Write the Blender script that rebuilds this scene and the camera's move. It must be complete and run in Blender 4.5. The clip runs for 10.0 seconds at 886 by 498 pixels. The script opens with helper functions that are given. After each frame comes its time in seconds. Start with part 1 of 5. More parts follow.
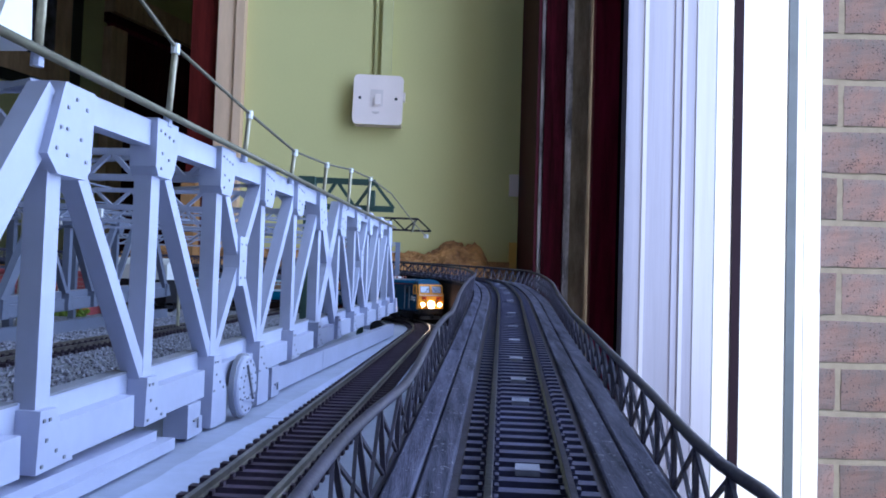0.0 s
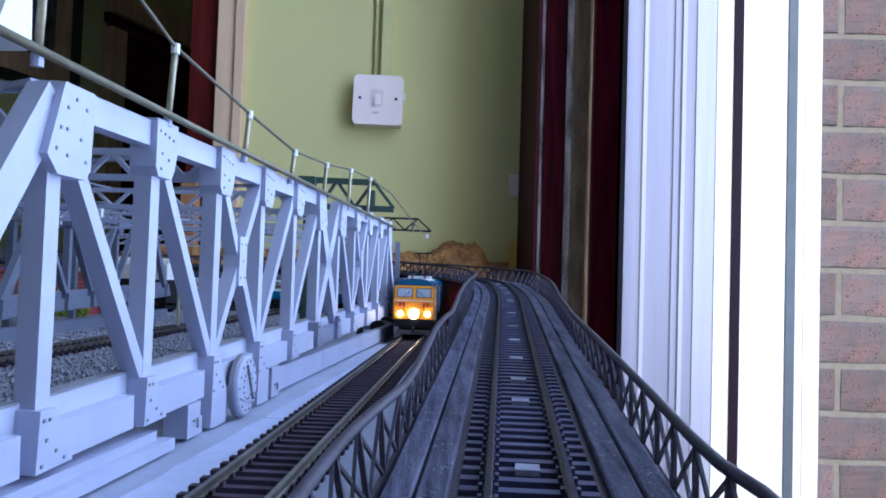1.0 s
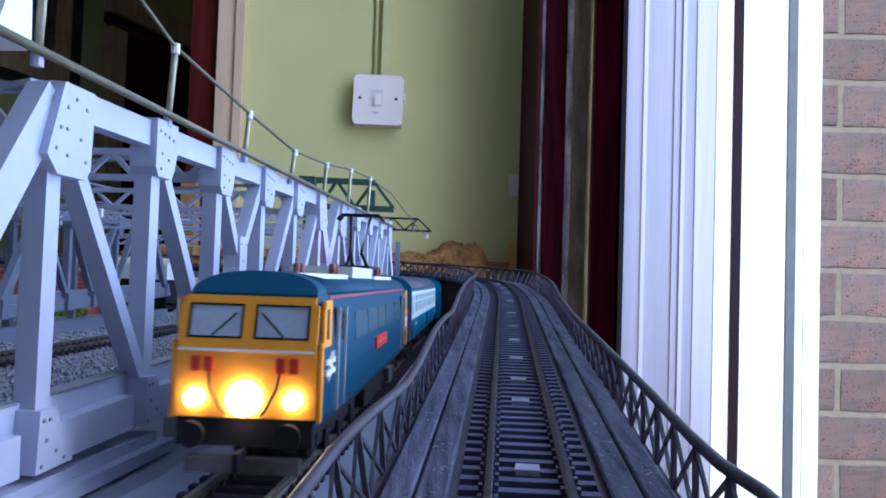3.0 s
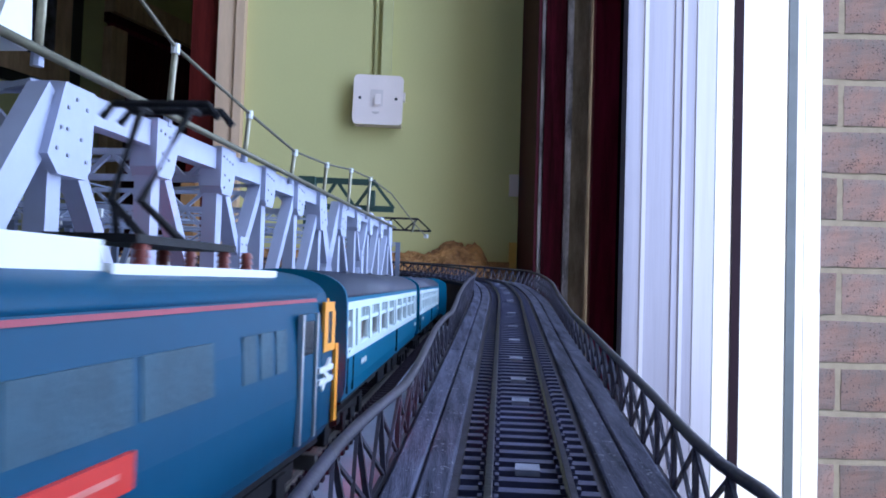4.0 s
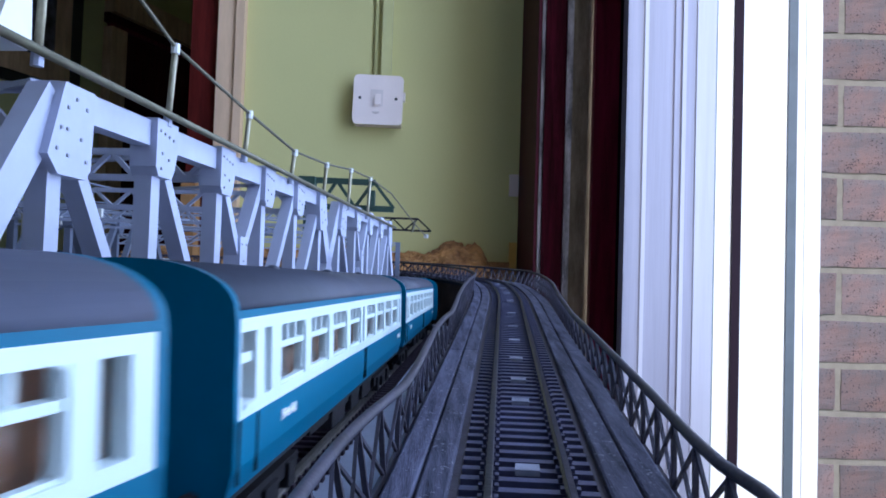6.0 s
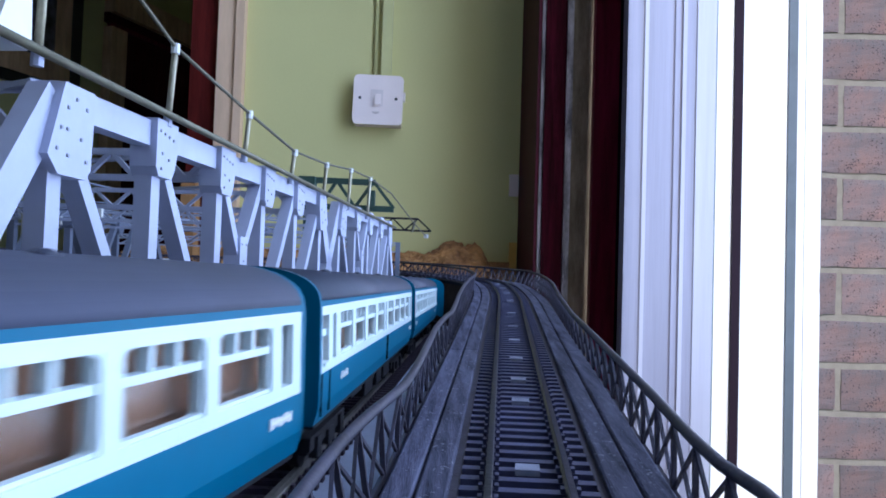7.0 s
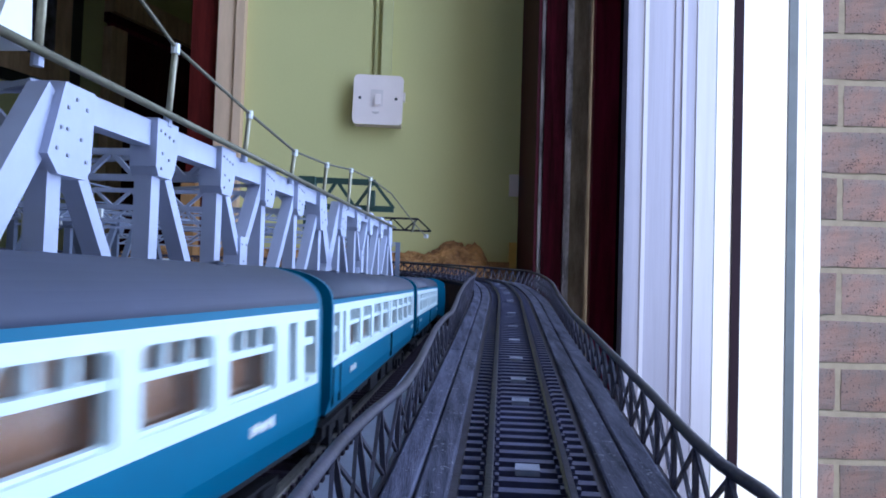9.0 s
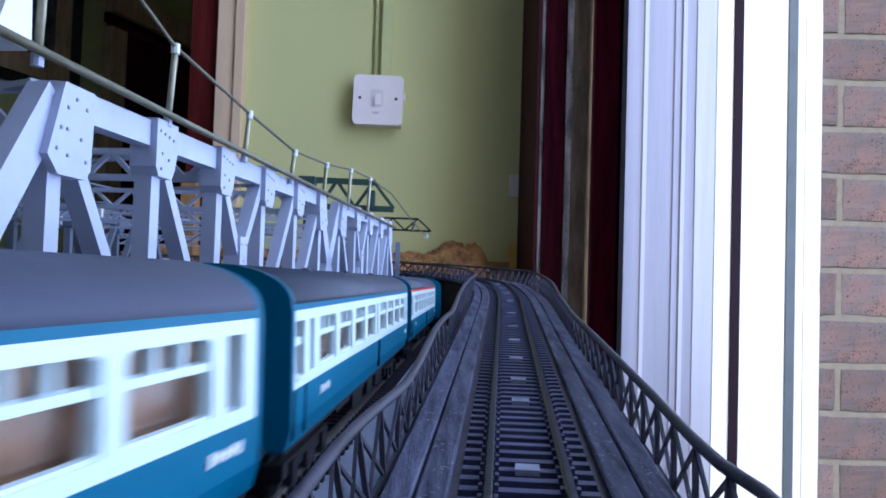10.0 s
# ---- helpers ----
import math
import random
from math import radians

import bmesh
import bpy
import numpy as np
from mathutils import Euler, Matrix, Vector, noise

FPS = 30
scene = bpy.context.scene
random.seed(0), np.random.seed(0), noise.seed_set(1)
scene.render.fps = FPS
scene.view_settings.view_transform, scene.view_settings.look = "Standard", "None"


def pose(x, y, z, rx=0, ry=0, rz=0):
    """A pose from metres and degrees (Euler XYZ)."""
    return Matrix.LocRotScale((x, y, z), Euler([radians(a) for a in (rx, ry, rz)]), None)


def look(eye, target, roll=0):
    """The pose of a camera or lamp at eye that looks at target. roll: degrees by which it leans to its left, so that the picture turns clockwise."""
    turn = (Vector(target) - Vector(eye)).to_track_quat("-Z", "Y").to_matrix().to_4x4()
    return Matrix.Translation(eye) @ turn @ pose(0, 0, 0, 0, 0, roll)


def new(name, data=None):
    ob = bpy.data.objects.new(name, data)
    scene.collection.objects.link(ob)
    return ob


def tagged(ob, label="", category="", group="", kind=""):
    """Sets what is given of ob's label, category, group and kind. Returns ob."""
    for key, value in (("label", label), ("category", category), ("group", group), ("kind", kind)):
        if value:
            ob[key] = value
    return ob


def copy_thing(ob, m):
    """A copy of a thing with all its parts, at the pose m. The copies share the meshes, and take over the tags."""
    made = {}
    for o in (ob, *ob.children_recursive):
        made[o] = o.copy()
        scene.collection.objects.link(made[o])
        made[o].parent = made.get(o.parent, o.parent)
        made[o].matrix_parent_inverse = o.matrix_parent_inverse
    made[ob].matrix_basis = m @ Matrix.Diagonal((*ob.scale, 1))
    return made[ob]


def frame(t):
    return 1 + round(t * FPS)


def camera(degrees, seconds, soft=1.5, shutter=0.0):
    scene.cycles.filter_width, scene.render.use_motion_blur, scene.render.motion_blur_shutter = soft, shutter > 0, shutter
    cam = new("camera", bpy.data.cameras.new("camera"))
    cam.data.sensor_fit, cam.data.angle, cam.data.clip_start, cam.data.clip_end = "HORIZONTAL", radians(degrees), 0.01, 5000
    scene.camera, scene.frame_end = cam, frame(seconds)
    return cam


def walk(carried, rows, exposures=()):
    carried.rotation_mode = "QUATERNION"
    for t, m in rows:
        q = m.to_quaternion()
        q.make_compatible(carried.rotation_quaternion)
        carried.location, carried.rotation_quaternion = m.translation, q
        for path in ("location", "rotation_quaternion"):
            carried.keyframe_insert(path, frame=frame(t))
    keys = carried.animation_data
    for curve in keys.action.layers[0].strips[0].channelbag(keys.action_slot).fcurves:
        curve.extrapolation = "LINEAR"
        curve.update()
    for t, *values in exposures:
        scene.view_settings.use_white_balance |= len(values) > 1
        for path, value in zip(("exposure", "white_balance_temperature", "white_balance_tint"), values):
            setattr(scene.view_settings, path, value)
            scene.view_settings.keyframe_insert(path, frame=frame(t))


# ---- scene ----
# camera: stands still beside the line
cam = camera(58.5, 10.0, soft=1.8, shutter=0.35)
EYE = pose(0, 0, 1.0, 92.29, 0, 0) @ pose(0, 0, 0, 0, 0, 1.8)
walk(cam, [(0.0, EYE), (10.0, EYE)], exposures=[(0.0, 1.0, 5750, 16), (3.8, 1.0, 5750, 16), (5.0, 0.88, 5750, 16), (10.0, 0.88, 5750, 16)])

# daylight
world = bpy.data.worlds.new("daylight")
scene.world = world
world.use_nodes = True
wn = world.node_tree
sky = wn.nodes.new("ShaderNodeTexSky")
sky.sky_type, sky.sun_disc = "NISHITA", False
sky.sun_elevation, sky.sun_rotation = radians(42), radians(180)
wn.links.new(sky.outputs[0], wn.nodes["Background"].inputs[0])
wn.nodes["Background"].inputs[1].default_value = 0.12
sun = new("sun", bpy.data.lights.new("sun", "SUN"))
sun.data.energy, sun.data.angle, sun.data.color = 1.9, radians(0.6), (1.0, 0.95, 0.88)
sun.matrix_world = look((2, -4, 5), (2, 1.0, 0.5))
glow = new("window_daylight", bpy.data.lights.new("window_daylight", "AREA"))
glow.data.shape, glow.data.size, glow.data.size_y, glow.data.energy = "RECTANGLE", 1.0, 1.7, 12.6
glow.data.color = (0.60, 0.77, 1.0)
glow.matrix_world = look((0.63, 0.55, 1.65), (-1.0, 0.55, 1.65))


# ---- materials ----
def mat(name, color, rough=0.6, metal=0.0, vary=0.25, scale=30.0, bump=0.15, bump_scale=None, second=None, stretch=(1, 1, 1), spec=0.5, dist=0.001):
    """Procedural surface: base colour broken by two noises, with fine relief. Scale in cycles a metre."""
    m = bpy.data.materials.new(name)
    m.use_nodes = True
    nt = m.node_tree
    b = nt.nodes["Principled BSDF"]
    b.inputs["Roughness"].default_value, b.inputs["Metallic"].default_value = rough, metal
    b.inputs["Specular IOR Level"].default_value = spec
    tc = nt.nodes.new("ShaderNodeTexCoord")
    mp = nt.nodes.new("ShaderNodeMapping")
    mp.inputs["Scale"].default_value = stretch
    nt.links.new(tc.outputs["Object"], mp.inputs[0])
    n1, n2 = nt.nodes.new("ShaderNodeTexNoise"), nt.nodes.new("ShaderNodeTexNoise")
    n1.inputs["Scale"].default_value, n1.inputs["Detail"].default_value = scale, 4
    n2.inputs["Scale"].default_value, n2.inputs["Detail"].default_value = (bump_scale or scale * 9), 3
    for n in (n1, n2):
        nt.links.new(mp.outputs[0], n.inputs["Vector"])
    add = nt.nodes.new("ShaderNodeMath")
    add.operation = "MULTIPLY_ADD"
    nt.links.new(n2.outputs[0], add.inputs[0])
    add.inputs[1].default_value = 0.4
    nt.links.new(n1.outputs[0], add.inputs[2])
    ramp = nt.nodes.new("ShaderNodeValToRGB")
    c2 = second or tuple(c * (1 - vary) for c in color)
    ramp.color_ramp.elements[0].position, ramp.color_ramp.elements[1].position = 0.5, 0.92
    ramp.color_ramp.elements[0].color = (*c2, 1)
    ramp.color_ramp.elements[1].color = (*color, 1)
    nt.links.new(add.outputs[0], ramp.inputs[0])
    info = nt.nodes.new("ShaderNodeObjectInfo")
    hsv = nt.nodes.new("ShaderNodeHueSaturation")
    rng = nt.nodes.new("ShaderNodeMapRange")
    rng.inputs[3].default_value, rng.inputs[4].default_value = 1 - vary * 0.3, 1 + vary * 0.3
    nt.links.new(info.outputs["Random"], rng.inputs[0])
    nt.links.new(rng.outputs[0], hsv.inputs["Value"])
    nt.links.new(ramp.outputs[0], hsv.inputs["Color"])
    nt.links.new(hsv.outputs[0], b.inputs["Base Color"])
    if bump:
        bp = nt.nodes.new("ShaderNodeBump")
        bp.inputs["Strength"].default_value, bp.inputs["Distance"].default_value = bump, dist
        nt.links.new(n2.outputs[0], bp.inputs["Height"])
        nt.links.new(bp.outputs[0], b.inputs["Normal"])
    return m


def glowing(name, color, strength):
    m = mat(name, color, 0.3, bump=0)
    b = m.node_tree.nodes["Principled BSDF"]
    b.inputs["Emission Color"].default_value, b.inputs["Emission Strength"].default_value = (*color, 1), strength
    return m


def glassy(name, rough=0.02, color=(1, 1, 1)):
    m = bpy.data.materials.new(name)
    m.use_nodes = True
    b = m.node_tree.nodes["Principled BSDF"]
    b.inputs["Base Color"].default_value = (*color, 1)
    b.inputs["Transmission Weight"].default_value, b.inputs["Roughness"].default_value, b.inputs["IOR"].default_value = 1.0, rough, 1.45
    return m


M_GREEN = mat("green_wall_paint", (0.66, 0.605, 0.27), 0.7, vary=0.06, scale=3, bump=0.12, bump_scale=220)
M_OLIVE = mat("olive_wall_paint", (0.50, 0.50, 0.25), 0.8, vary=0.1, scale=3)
M_CONDUIT = mat("green_conduit_paint", (0.66, 0.62, 0.29), 0.45, vary=0.08, scale=20)
M_CEIL = mat("ceiling_paint", (0.75, 0.73, 0.68), 0.9, vary=0.05, scale=4)
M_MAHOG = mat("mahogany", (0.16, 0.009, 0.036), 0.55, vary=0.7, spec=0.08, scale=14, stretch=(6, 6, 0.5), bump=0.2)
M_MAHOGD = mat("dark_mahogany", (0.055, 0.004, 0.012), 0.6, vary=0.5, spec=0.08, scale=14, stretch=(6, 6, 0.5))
M_TAN = mat("tan_trim_paint", (0.80, 0.54, 0.36), 0.55, vary=0.15, scale=8, stretch=(4, 4, 0.6))
M_TANDARK = mat("brown_timber", (0.62, 0.42, 0.27), 0.5, vary=0.35, scale=12, stretch=(3, 3, 0.6))
M_CARPET = mat("brown_carpet", (0.16, 0.11, 0.08), 0.95, vary=0.3, scale=40)
M_DARKBOARD = mat("grey_brown_board", (0.45, 0.37, 0.27), 0.8, vary=0.5, spec=0.1, scale=20, stretch=(3, 3, 0.5))
M_RUBBED = mat("worn_pale_edge", (0.92, 0.90, 0.98), 0.6, vary=0.8, scale=30, stretch=(2, 2, 0.4))
# One white frame in four tones: shade is put into the darker three.
M_UPVC = mat("part_shaded_white_frame", (0.36, 0.37, 0.46), 0.35, vary=0.16, scale=9, stretch=(5, 5, 0.15), bump=0.03)
M_UPVCG = mat("deep_shade_white_frame", (0.21, 0.21, 0.285), 0.4, vary=0.08, scale=6, bump=0.03)
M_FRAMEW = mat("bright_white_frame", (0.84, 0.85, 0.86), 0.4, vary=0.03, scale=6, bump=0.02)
M_FRAMEB = mat("shaded_white_frame", (0.235, 0.24, 0.325), 0.4, vary=0.22, scale=9, stretch=(6, 6, 0.15), bump=0.03)
M_ALUL = mat("pale_grey_seal", (0.24, 0.29, 0.32), 0.5, vary=0.2, scale=12)
M_GASKET = mat("dark_gasket", (0.018, 0.010, 0.017), 0.7, vary=0.2, spec=0.1, scale=20)
M_ALU = mat("grey_sealing_strip", (0.10, 0.125, 0.15), 0.5, vary=0.2, scale=20)
M_BRICK = mat("pink_brick", (0.255, 0.160, 0.148), 0.9, vary=0.6, second=(0.155, 0.145, 0.158), scale=26, bump=0.7, bump_scale=520, dist=0.0015)
M_MORTAR = mat("mortar", (0.285, 0.265, 0.225), 0.95, vary=0.2, scale=60, bump=0.4)
M_GROUT = mat("outside_ground", (0.25, 0.26, 0.18), 0.95, vary=0.4, scale=2)
M_SWITCH = mat("switch_enamel", (0.82, 0.70, 0.68), 0.35, vary=0.06, scale=30, bump=0.03)
M_ROCKER = mat("white_plastic", (0.95, 0.80, 0.77), 0.3, vary=0.04, scale=30, bump=0)
M_BASE = mat("pale_blue_baseboard_paint", (0.40, 0.44, 0.58), 0.75, vary=0.22, scale=18, bump=0.2)
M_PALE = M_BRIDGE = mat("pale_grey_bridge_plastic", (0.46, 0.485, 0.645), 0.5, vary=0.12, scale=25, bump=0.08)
# Shaded copy of the bridge plastic, also on masts, tubes and gantry legs.
M_BRIDGE2 = mat("shaded_bridge_plastic", (0.17, 0.19, 0.27), 0.55, vary=0.15, scale=25, bump=0.08)
M_RIVET = mat("rivet_grey", (0.27, 0.28, 0.34), 0.5, bump=0)
M_SLEEPER = mat("brown_sleeper", (0.066, 0.046, 0.080), 0.8, spec=0.2, vary=0.5, second=(0.03, 0.024, 0.026), scale=60)
M_SLEEPERB = mat("black_sleeper", (0.072, 0.074, 0.150), 0.5, spec=0.4, vary=0.4, scale=60)
M_RAIL = mat("brassy_rail", (0.225, 0.205, 0.185), 0.4, 0.6, vary=0.6, scale=60)
M_RAILS = mat("nickel_rail", (0.125, 0.13, 0.18), 0.3, 0.75, vary=0.3, scale=60)
M_RAILSIDE = mat("dull_rail_side", (0.16, 0.15, 0.15), 0.5, 0.5, vary=0.4, scale=60)
M_TROUGH = mat("dark_track_bed", (0.012, 0.012, 0.028), 0.85, spec=0.15, vary=0.3, scale=80)
M_PLANK = mat("weathered_black_plank", (0.125, 0.125, 0.195), 0.8, vary=0.6, spec=0.2, second=(0.016, 0.016, 0.034), scale=85, stretch=(4, 0.22, 4), bump=0.5, dist=0.0005)
M_IRON = mat("dark_iron_railing", (0.062, 0.056, 0.088), 0.55, vary=0.5, spec=0.3, second=(0.03, 0.027, 0.042), scale=70)
M_PAD = mat("pale_sleeper_pad", (0.27, 0.28, 0.38), 0.6, vary=0.3, scale=90)
M_BALLAST = mat("grey_ballast", (0.36, 0.37, 0.43), 0.95, vary=0.75, scale=260, bump=1.0, bump_scale=500, dist=0.002)
M_EARTH = mat("dark_embankment", (0.085, 0.055, 0.048), 0.95, spec=0.1, vary=0.5, scale=40, bump=0.5)
M_ROCK = mat("ochre_rock", (0.62, 0.31, 0.11), 0.9, vary=0.6, second=(0.17, 0.075, 0.03), scale=22, bump=0.9, bump_scale=120, dist=0.004)
M_BLUE = mat("rail_blue_paint", (0.002, 0.130, 0.240), 0.45, spec=0.15, vary=0.12, scale=30, bump=0.02)
M_ENGINE = mat("loco_blue_paint", (0.003, 0.060, 0.125), 0.45, spec=0.15, vary=0.12, scale=30, bump=0.02)
M_GREYW = mat("white_grey_coach_paint", (0.70, 0.80, 0.83), 0.4, vary=0.06, scale=30, bump=0.02)
M_ROOF = mat("dark_grey_roof", (0.039, 0.047, 0.088), 0.55, vary=0.25, scale=25, bump=0.08)
M_YELLOW = mat("warning_yellow", (0.95, 0.36, 0.025), 0.4, vary=0.08, scale=30, bump=0.02)
M_BLACK = mat("underframe_black", (0.016, 0.015, 0.02), 0.65, spec=0.25, vary=0.4, scale=60)
M_REDP = mat("red_paint", (0.65, 0.03, 0.02), 0.4, vary=0.1, scale=30, bump=0)
M_WHITEP = mat("white_paint", (0.78, 0.78, 0.78), 0.4, vary=0.06, scale=30, bump=0)
M_SEAT = mat("brown_seats", (0.34, 0.21, 0.14), 0.7, vary=0.4, scale=60)
M_SCREEN = mat("brown_partition", (0.66, 0.33, 0.18), 0.7, vary=0.35, scale=50)
M_POST = mat("red_brown_post", (0.11, 0.012, 0.010), 0.55, vary=0.5, spec=0.1, scale=14, stretch=(6, 6, 0.5))
M_STILE = mat("mahogany_stile", (0.28, 0.014, 0.055), 0.5, vary=0.5, spec=0.1, scale=14, stretch=(6, 6, 0.5))
M_WINDARK = mat("dark_window_glazing", (0.035, 0.04, 0.05), 0.25, spec=0.15, bump=0, vary=0.1)
M_SILVER = mat("silver_frame", (0.55, 0.57, 0.60), 0.35, 0.6, bump=0)
def speckle(m, scale, colour, lo, hi):
    """Small dark pits strewn over a surface, gathered in patches."""
    nt = m.node_tree
    b = nt.nodes["Principled BSDF"]
    src = b.inputs["Base Color"].links[0].from_socket
    tc = nt.nodes.new("ShaderNodeTexCoord")
    fine, patch = nt.nodes.new("ShaderNodeTexNoise"), nt.nodes.new("ShaderNodeTexNoise")
    fine.inputs["Scale"].default_value, fine.inputs["Detail"].default_value = scale, 2
    patch.inputs["Scale"].default_value = scale * 0.12
    add = nt.nodes.new("ShaderNodeMath")
    add.operation = "MULTIPLY_ADD"
    add.inputs[1].default_value = 0.35
    for n in (fine, patch):
        nt.links.new(tc.outputs["Object"], n.inputs["Vector"])
    nt.links.new(patch.outputs[0], add.inputs[0])
    nt.links.new(fine.outputs[0], add.inputs[2])
    rng = nt.nodes.new("ShaderNodeMapRange")
    rng.inputs[1].default_value, rng.inputs[2].default_value = lo, hi
    nt.links.new(add.outputs[0], rng.inputs[0])
    mix = nt.nodes.new("ShaderNodeMixRGB")
    mix.inputs[2].default_value = (*colour, 1)
    nt.links.new(rng.outputs[0], mix.inputs[0])
    nt.links.new(src, mix.inputs[1])
    nt.links.new(mix.outputs[0], b.inputs["Base Color"])


speckle(M_PLANK, 900, (0.26, 0.26, 0.33), 0.82, 0.92)
speckle(M_BRICK, 300, (0.055, 0.042, 0.050), 0.76, 0.88)
M_LAMP = glowing("headlamp", (1.0, 0.84, 0.60), 16.0)
M_TAIL = glowing("tail_lamp", (1.0, 0.02, 0.03), 40.0)
M_GREENST = mat("dark_green_gantry", (0.035, 0.075, 0.06), 0.5, vary=0.2, scale=40)
M_BRASS = mat("brass_post", (0.55, 0.50, 0.36), 0.4, 0.4, vary=0.3, scale=80)
M_WIRE = mat("dull_wire", (0.16, 0.145, 0.10), 0.5, 0.3, vary=0.2, scale=80)
M_YELPOST = mat("ochre_post", (0.80, 0.46, 0.10), 0.6, vary=0.15, scale=40)
M_UPRIGHT = mat("orange_brown_timber", (0.42, 0.20, 0.07), 0.7, vary=0.3, scale=30, stretch=(3, 3, 0.5))
M_REDBRICK = mat("model_red_brick", (0.60, 0.12, 0.13), 0.8, vary=0.3, scale=60)
M_TRAY = mat("white_card", (0.80, 0.80, 0.80), 0.6, vary=0.05, scale=20)
M_BLACKW = mat("black_plastic", (0.015, 0.015, 0.017), 0.4, bump=0)
M_PHOTO = mat("dark_photograph", (0.10, 0.09, 0.14), 0.3, vary=0.9, scale=26, bump=0)


# ---- mesh tools ----
def box(bm, x0, x1, y0, y1, z0, z1, m=None):
    vs = [bm.verts.new(p) for p in ((x0, y0, z0), (x1, y0, z0), (x1, y1, z0), (x0, y1, z0), (x0, y0, z1), (x1, y0, z1), (x1, y1, z1), (x0, y1, z1))]
    if m is not None:
        for v in vs:
            v.co = m @ v.co
    for f in ((3, 2, 1, 0), (4, 5, 6, 7), (0, 1, 5, 4), (1, 2, 6, 5), (2, 3, 7, 6), (3, 0, 4, 7)):
        bm.faces.new([vs[i] for i in f])
    return bm


def bar(bm, a, b, w, h, up=(0, 0, 1)):
    """A square bar from a to b, w wide across and h along up."""
    a, b = Vector(a), Vector(b)
    d = (b - a)
    n = d.length
    d.normalize()
    u = Vector(up)
    s = d.cross(u)
    if s.length < 1e-6:
        s = d.cross(Vector((1, 0, 0)))
    s.normalize()
    u = s.cross(d)
    m = Matrix((s, d, u)).transposed().to_4x4()
    m.translation = a
    return box(bm, -w / 2, w / 2, 0, n, -h / 2, h / 2, m)


def tube(bm, pts, r, seg=6):
    """A round rod along points."""
    pts = [Vector(p) for p in pts]
    rings = []
    for i, p in enumerate(pts):
        d = (pts[min(i + 1, len(pts) - 1)] - pts[max(i - 1, 0)]).normalized()
        s = d.cross(Vector((0, 0, 1)))
        if s.length < 1e-4:
            s = d.cross(Vector((1, 0, 0)))
        s.normalize()
        u = s.cross(d)
        rings.append([bm.verts.new(p + r * (math.cos(a) * s + math.sin(a) * u)) for a in (2 * math.pi * k / seg for k in range(seg))])
    for p, q in zip(rings, rings[1:]):
        for k in range(seg):
            bm.faces.new((p[k], p[(k + 1) % seg], q[(k + 1) % seg], q[k]))
    bm.faces.new(rings[0][::-1])
    bm.faces.new(rings[-1])
    return bm


def prism(bm, outline, axis, a, b):
    """A flat outline of (p, q) pairs, drawn out from a to b along an axis."""
    put = {"x": lambda p, q, t: (t, p, q), "y": lambda p, q, t: (p, t, q), "z": lambda p, q, t: (p, q, t)}[axis]
    lo, hi = [bm.verts.new(put(p, q, a)) for p, q in outline], [bm.verts.new(put(p, q, b)) for p, q in outline]
    n = len(outline)
    for k in range(n):
        bm.faces.new((lo[k], lo[(k + 1) % n], hi[(k + 1) % n], hi[k]))
    bm.faces.new(lo[::-1])
    bm.faces.new(hi)
    return bm


def sweep(bm, pts, profile):
    """A closed profile of (across, up) pairs carried level along points."""
    pts = [Vector(p) for p in pts]
    rings = []
    for i, p in enumerate(pts):
        d = pts[min(i + 1, len(pts) - 1)] - pts[max(i - 1, 0)]
        s = Vector((d.y, -d.x, 0)).normalized()
        rings.append([bm.verts.new(p + a * s + Vector((0, 0, u))) for a, u in profile])
    n = len(profile)
    for p, q in zip(rings, rings[1:]):
        for k in range(n):
            bm.faces.new((p[k], p[(k + 1) % n], q[(k + 1) % n], q[k]))
    bm.faces.new(rings[0][::-1])
    bm.faces.new(rings[-1])
    return bm


def mesh_of(bm, material, bevel=0.0, smooth=False):
    if bevel:
        bmesh.ops.bevel(bm, geom=[e for e in bm.edges if e.calc_face_angle(0) > 0.6], offset=bevel, segments=1, affect="EDGES", clamp_overlap=True)
    bmesh.ops.recalc_face_normals(bm, faces=bm.faces)
    me = bpy.data.meshes.new("mesh")
    bm.to_mesh(me)
    bm.free()
    me.materials.append(material)
    if smooth == "sides":
        for p in me.polygons:
            p.use_smooth = len(p.vertices) == 4
    elif smooth:
        me.shade_smooth()
    return me


def part(name, bm, material, parent=None, label="", bevel=0.0, smooth=False):
    ob = new(name, mesh_of(bm, material, bevel, smooth) if isinstance(bm, bmesh.types.BMesh) else bm)
    ob.parent = parent
    return tagged(ob, label) if label else ob


def B(*args, **kw):
    return box(bmesh.new(), *args, **kw)


def thing(name, label, category, at=None, group="", kind=""):
    return tagged(new(name) if at is None else new(name), label, category, group, kind)


def setting(name, bm, material, label, category, bevel=0.0, smooth=False):
    return tagged(part(name, bm, material, None, "", bevel, smooth), label, category, "", "structure")


# ---- plan ----
RAIL_Z = 0.9506          # top of rail, lower line
BOARD_Z = 0.9446
A_HEAD = math.atan(0.0425)


def heading(u):
    """The lower line bends left at both ends of its straight."""
    return A_HEAD + max(0.0, min((0.20 - u) / 1.7, 0.6)) - max(0.0, min(u, 0.93) - 0.78) / 0.9 - min(max(0.0, u - 0.93) / 0.29, 2.95)


LINE_U = np.arange(-2.2, 3.6, 0.001)
LINE_H = np.array([heading(u) for u in LINE_U])
LINE_X, LINE_Y = np.cumsum(np.sin(LINE_H)) * 0.001, np.cumsum(np.cos(LINE_H)) * 0.001
LINE_X += -0.0535 + 0.5 * math.sin(A_HEAD) - LINE_X[2700]
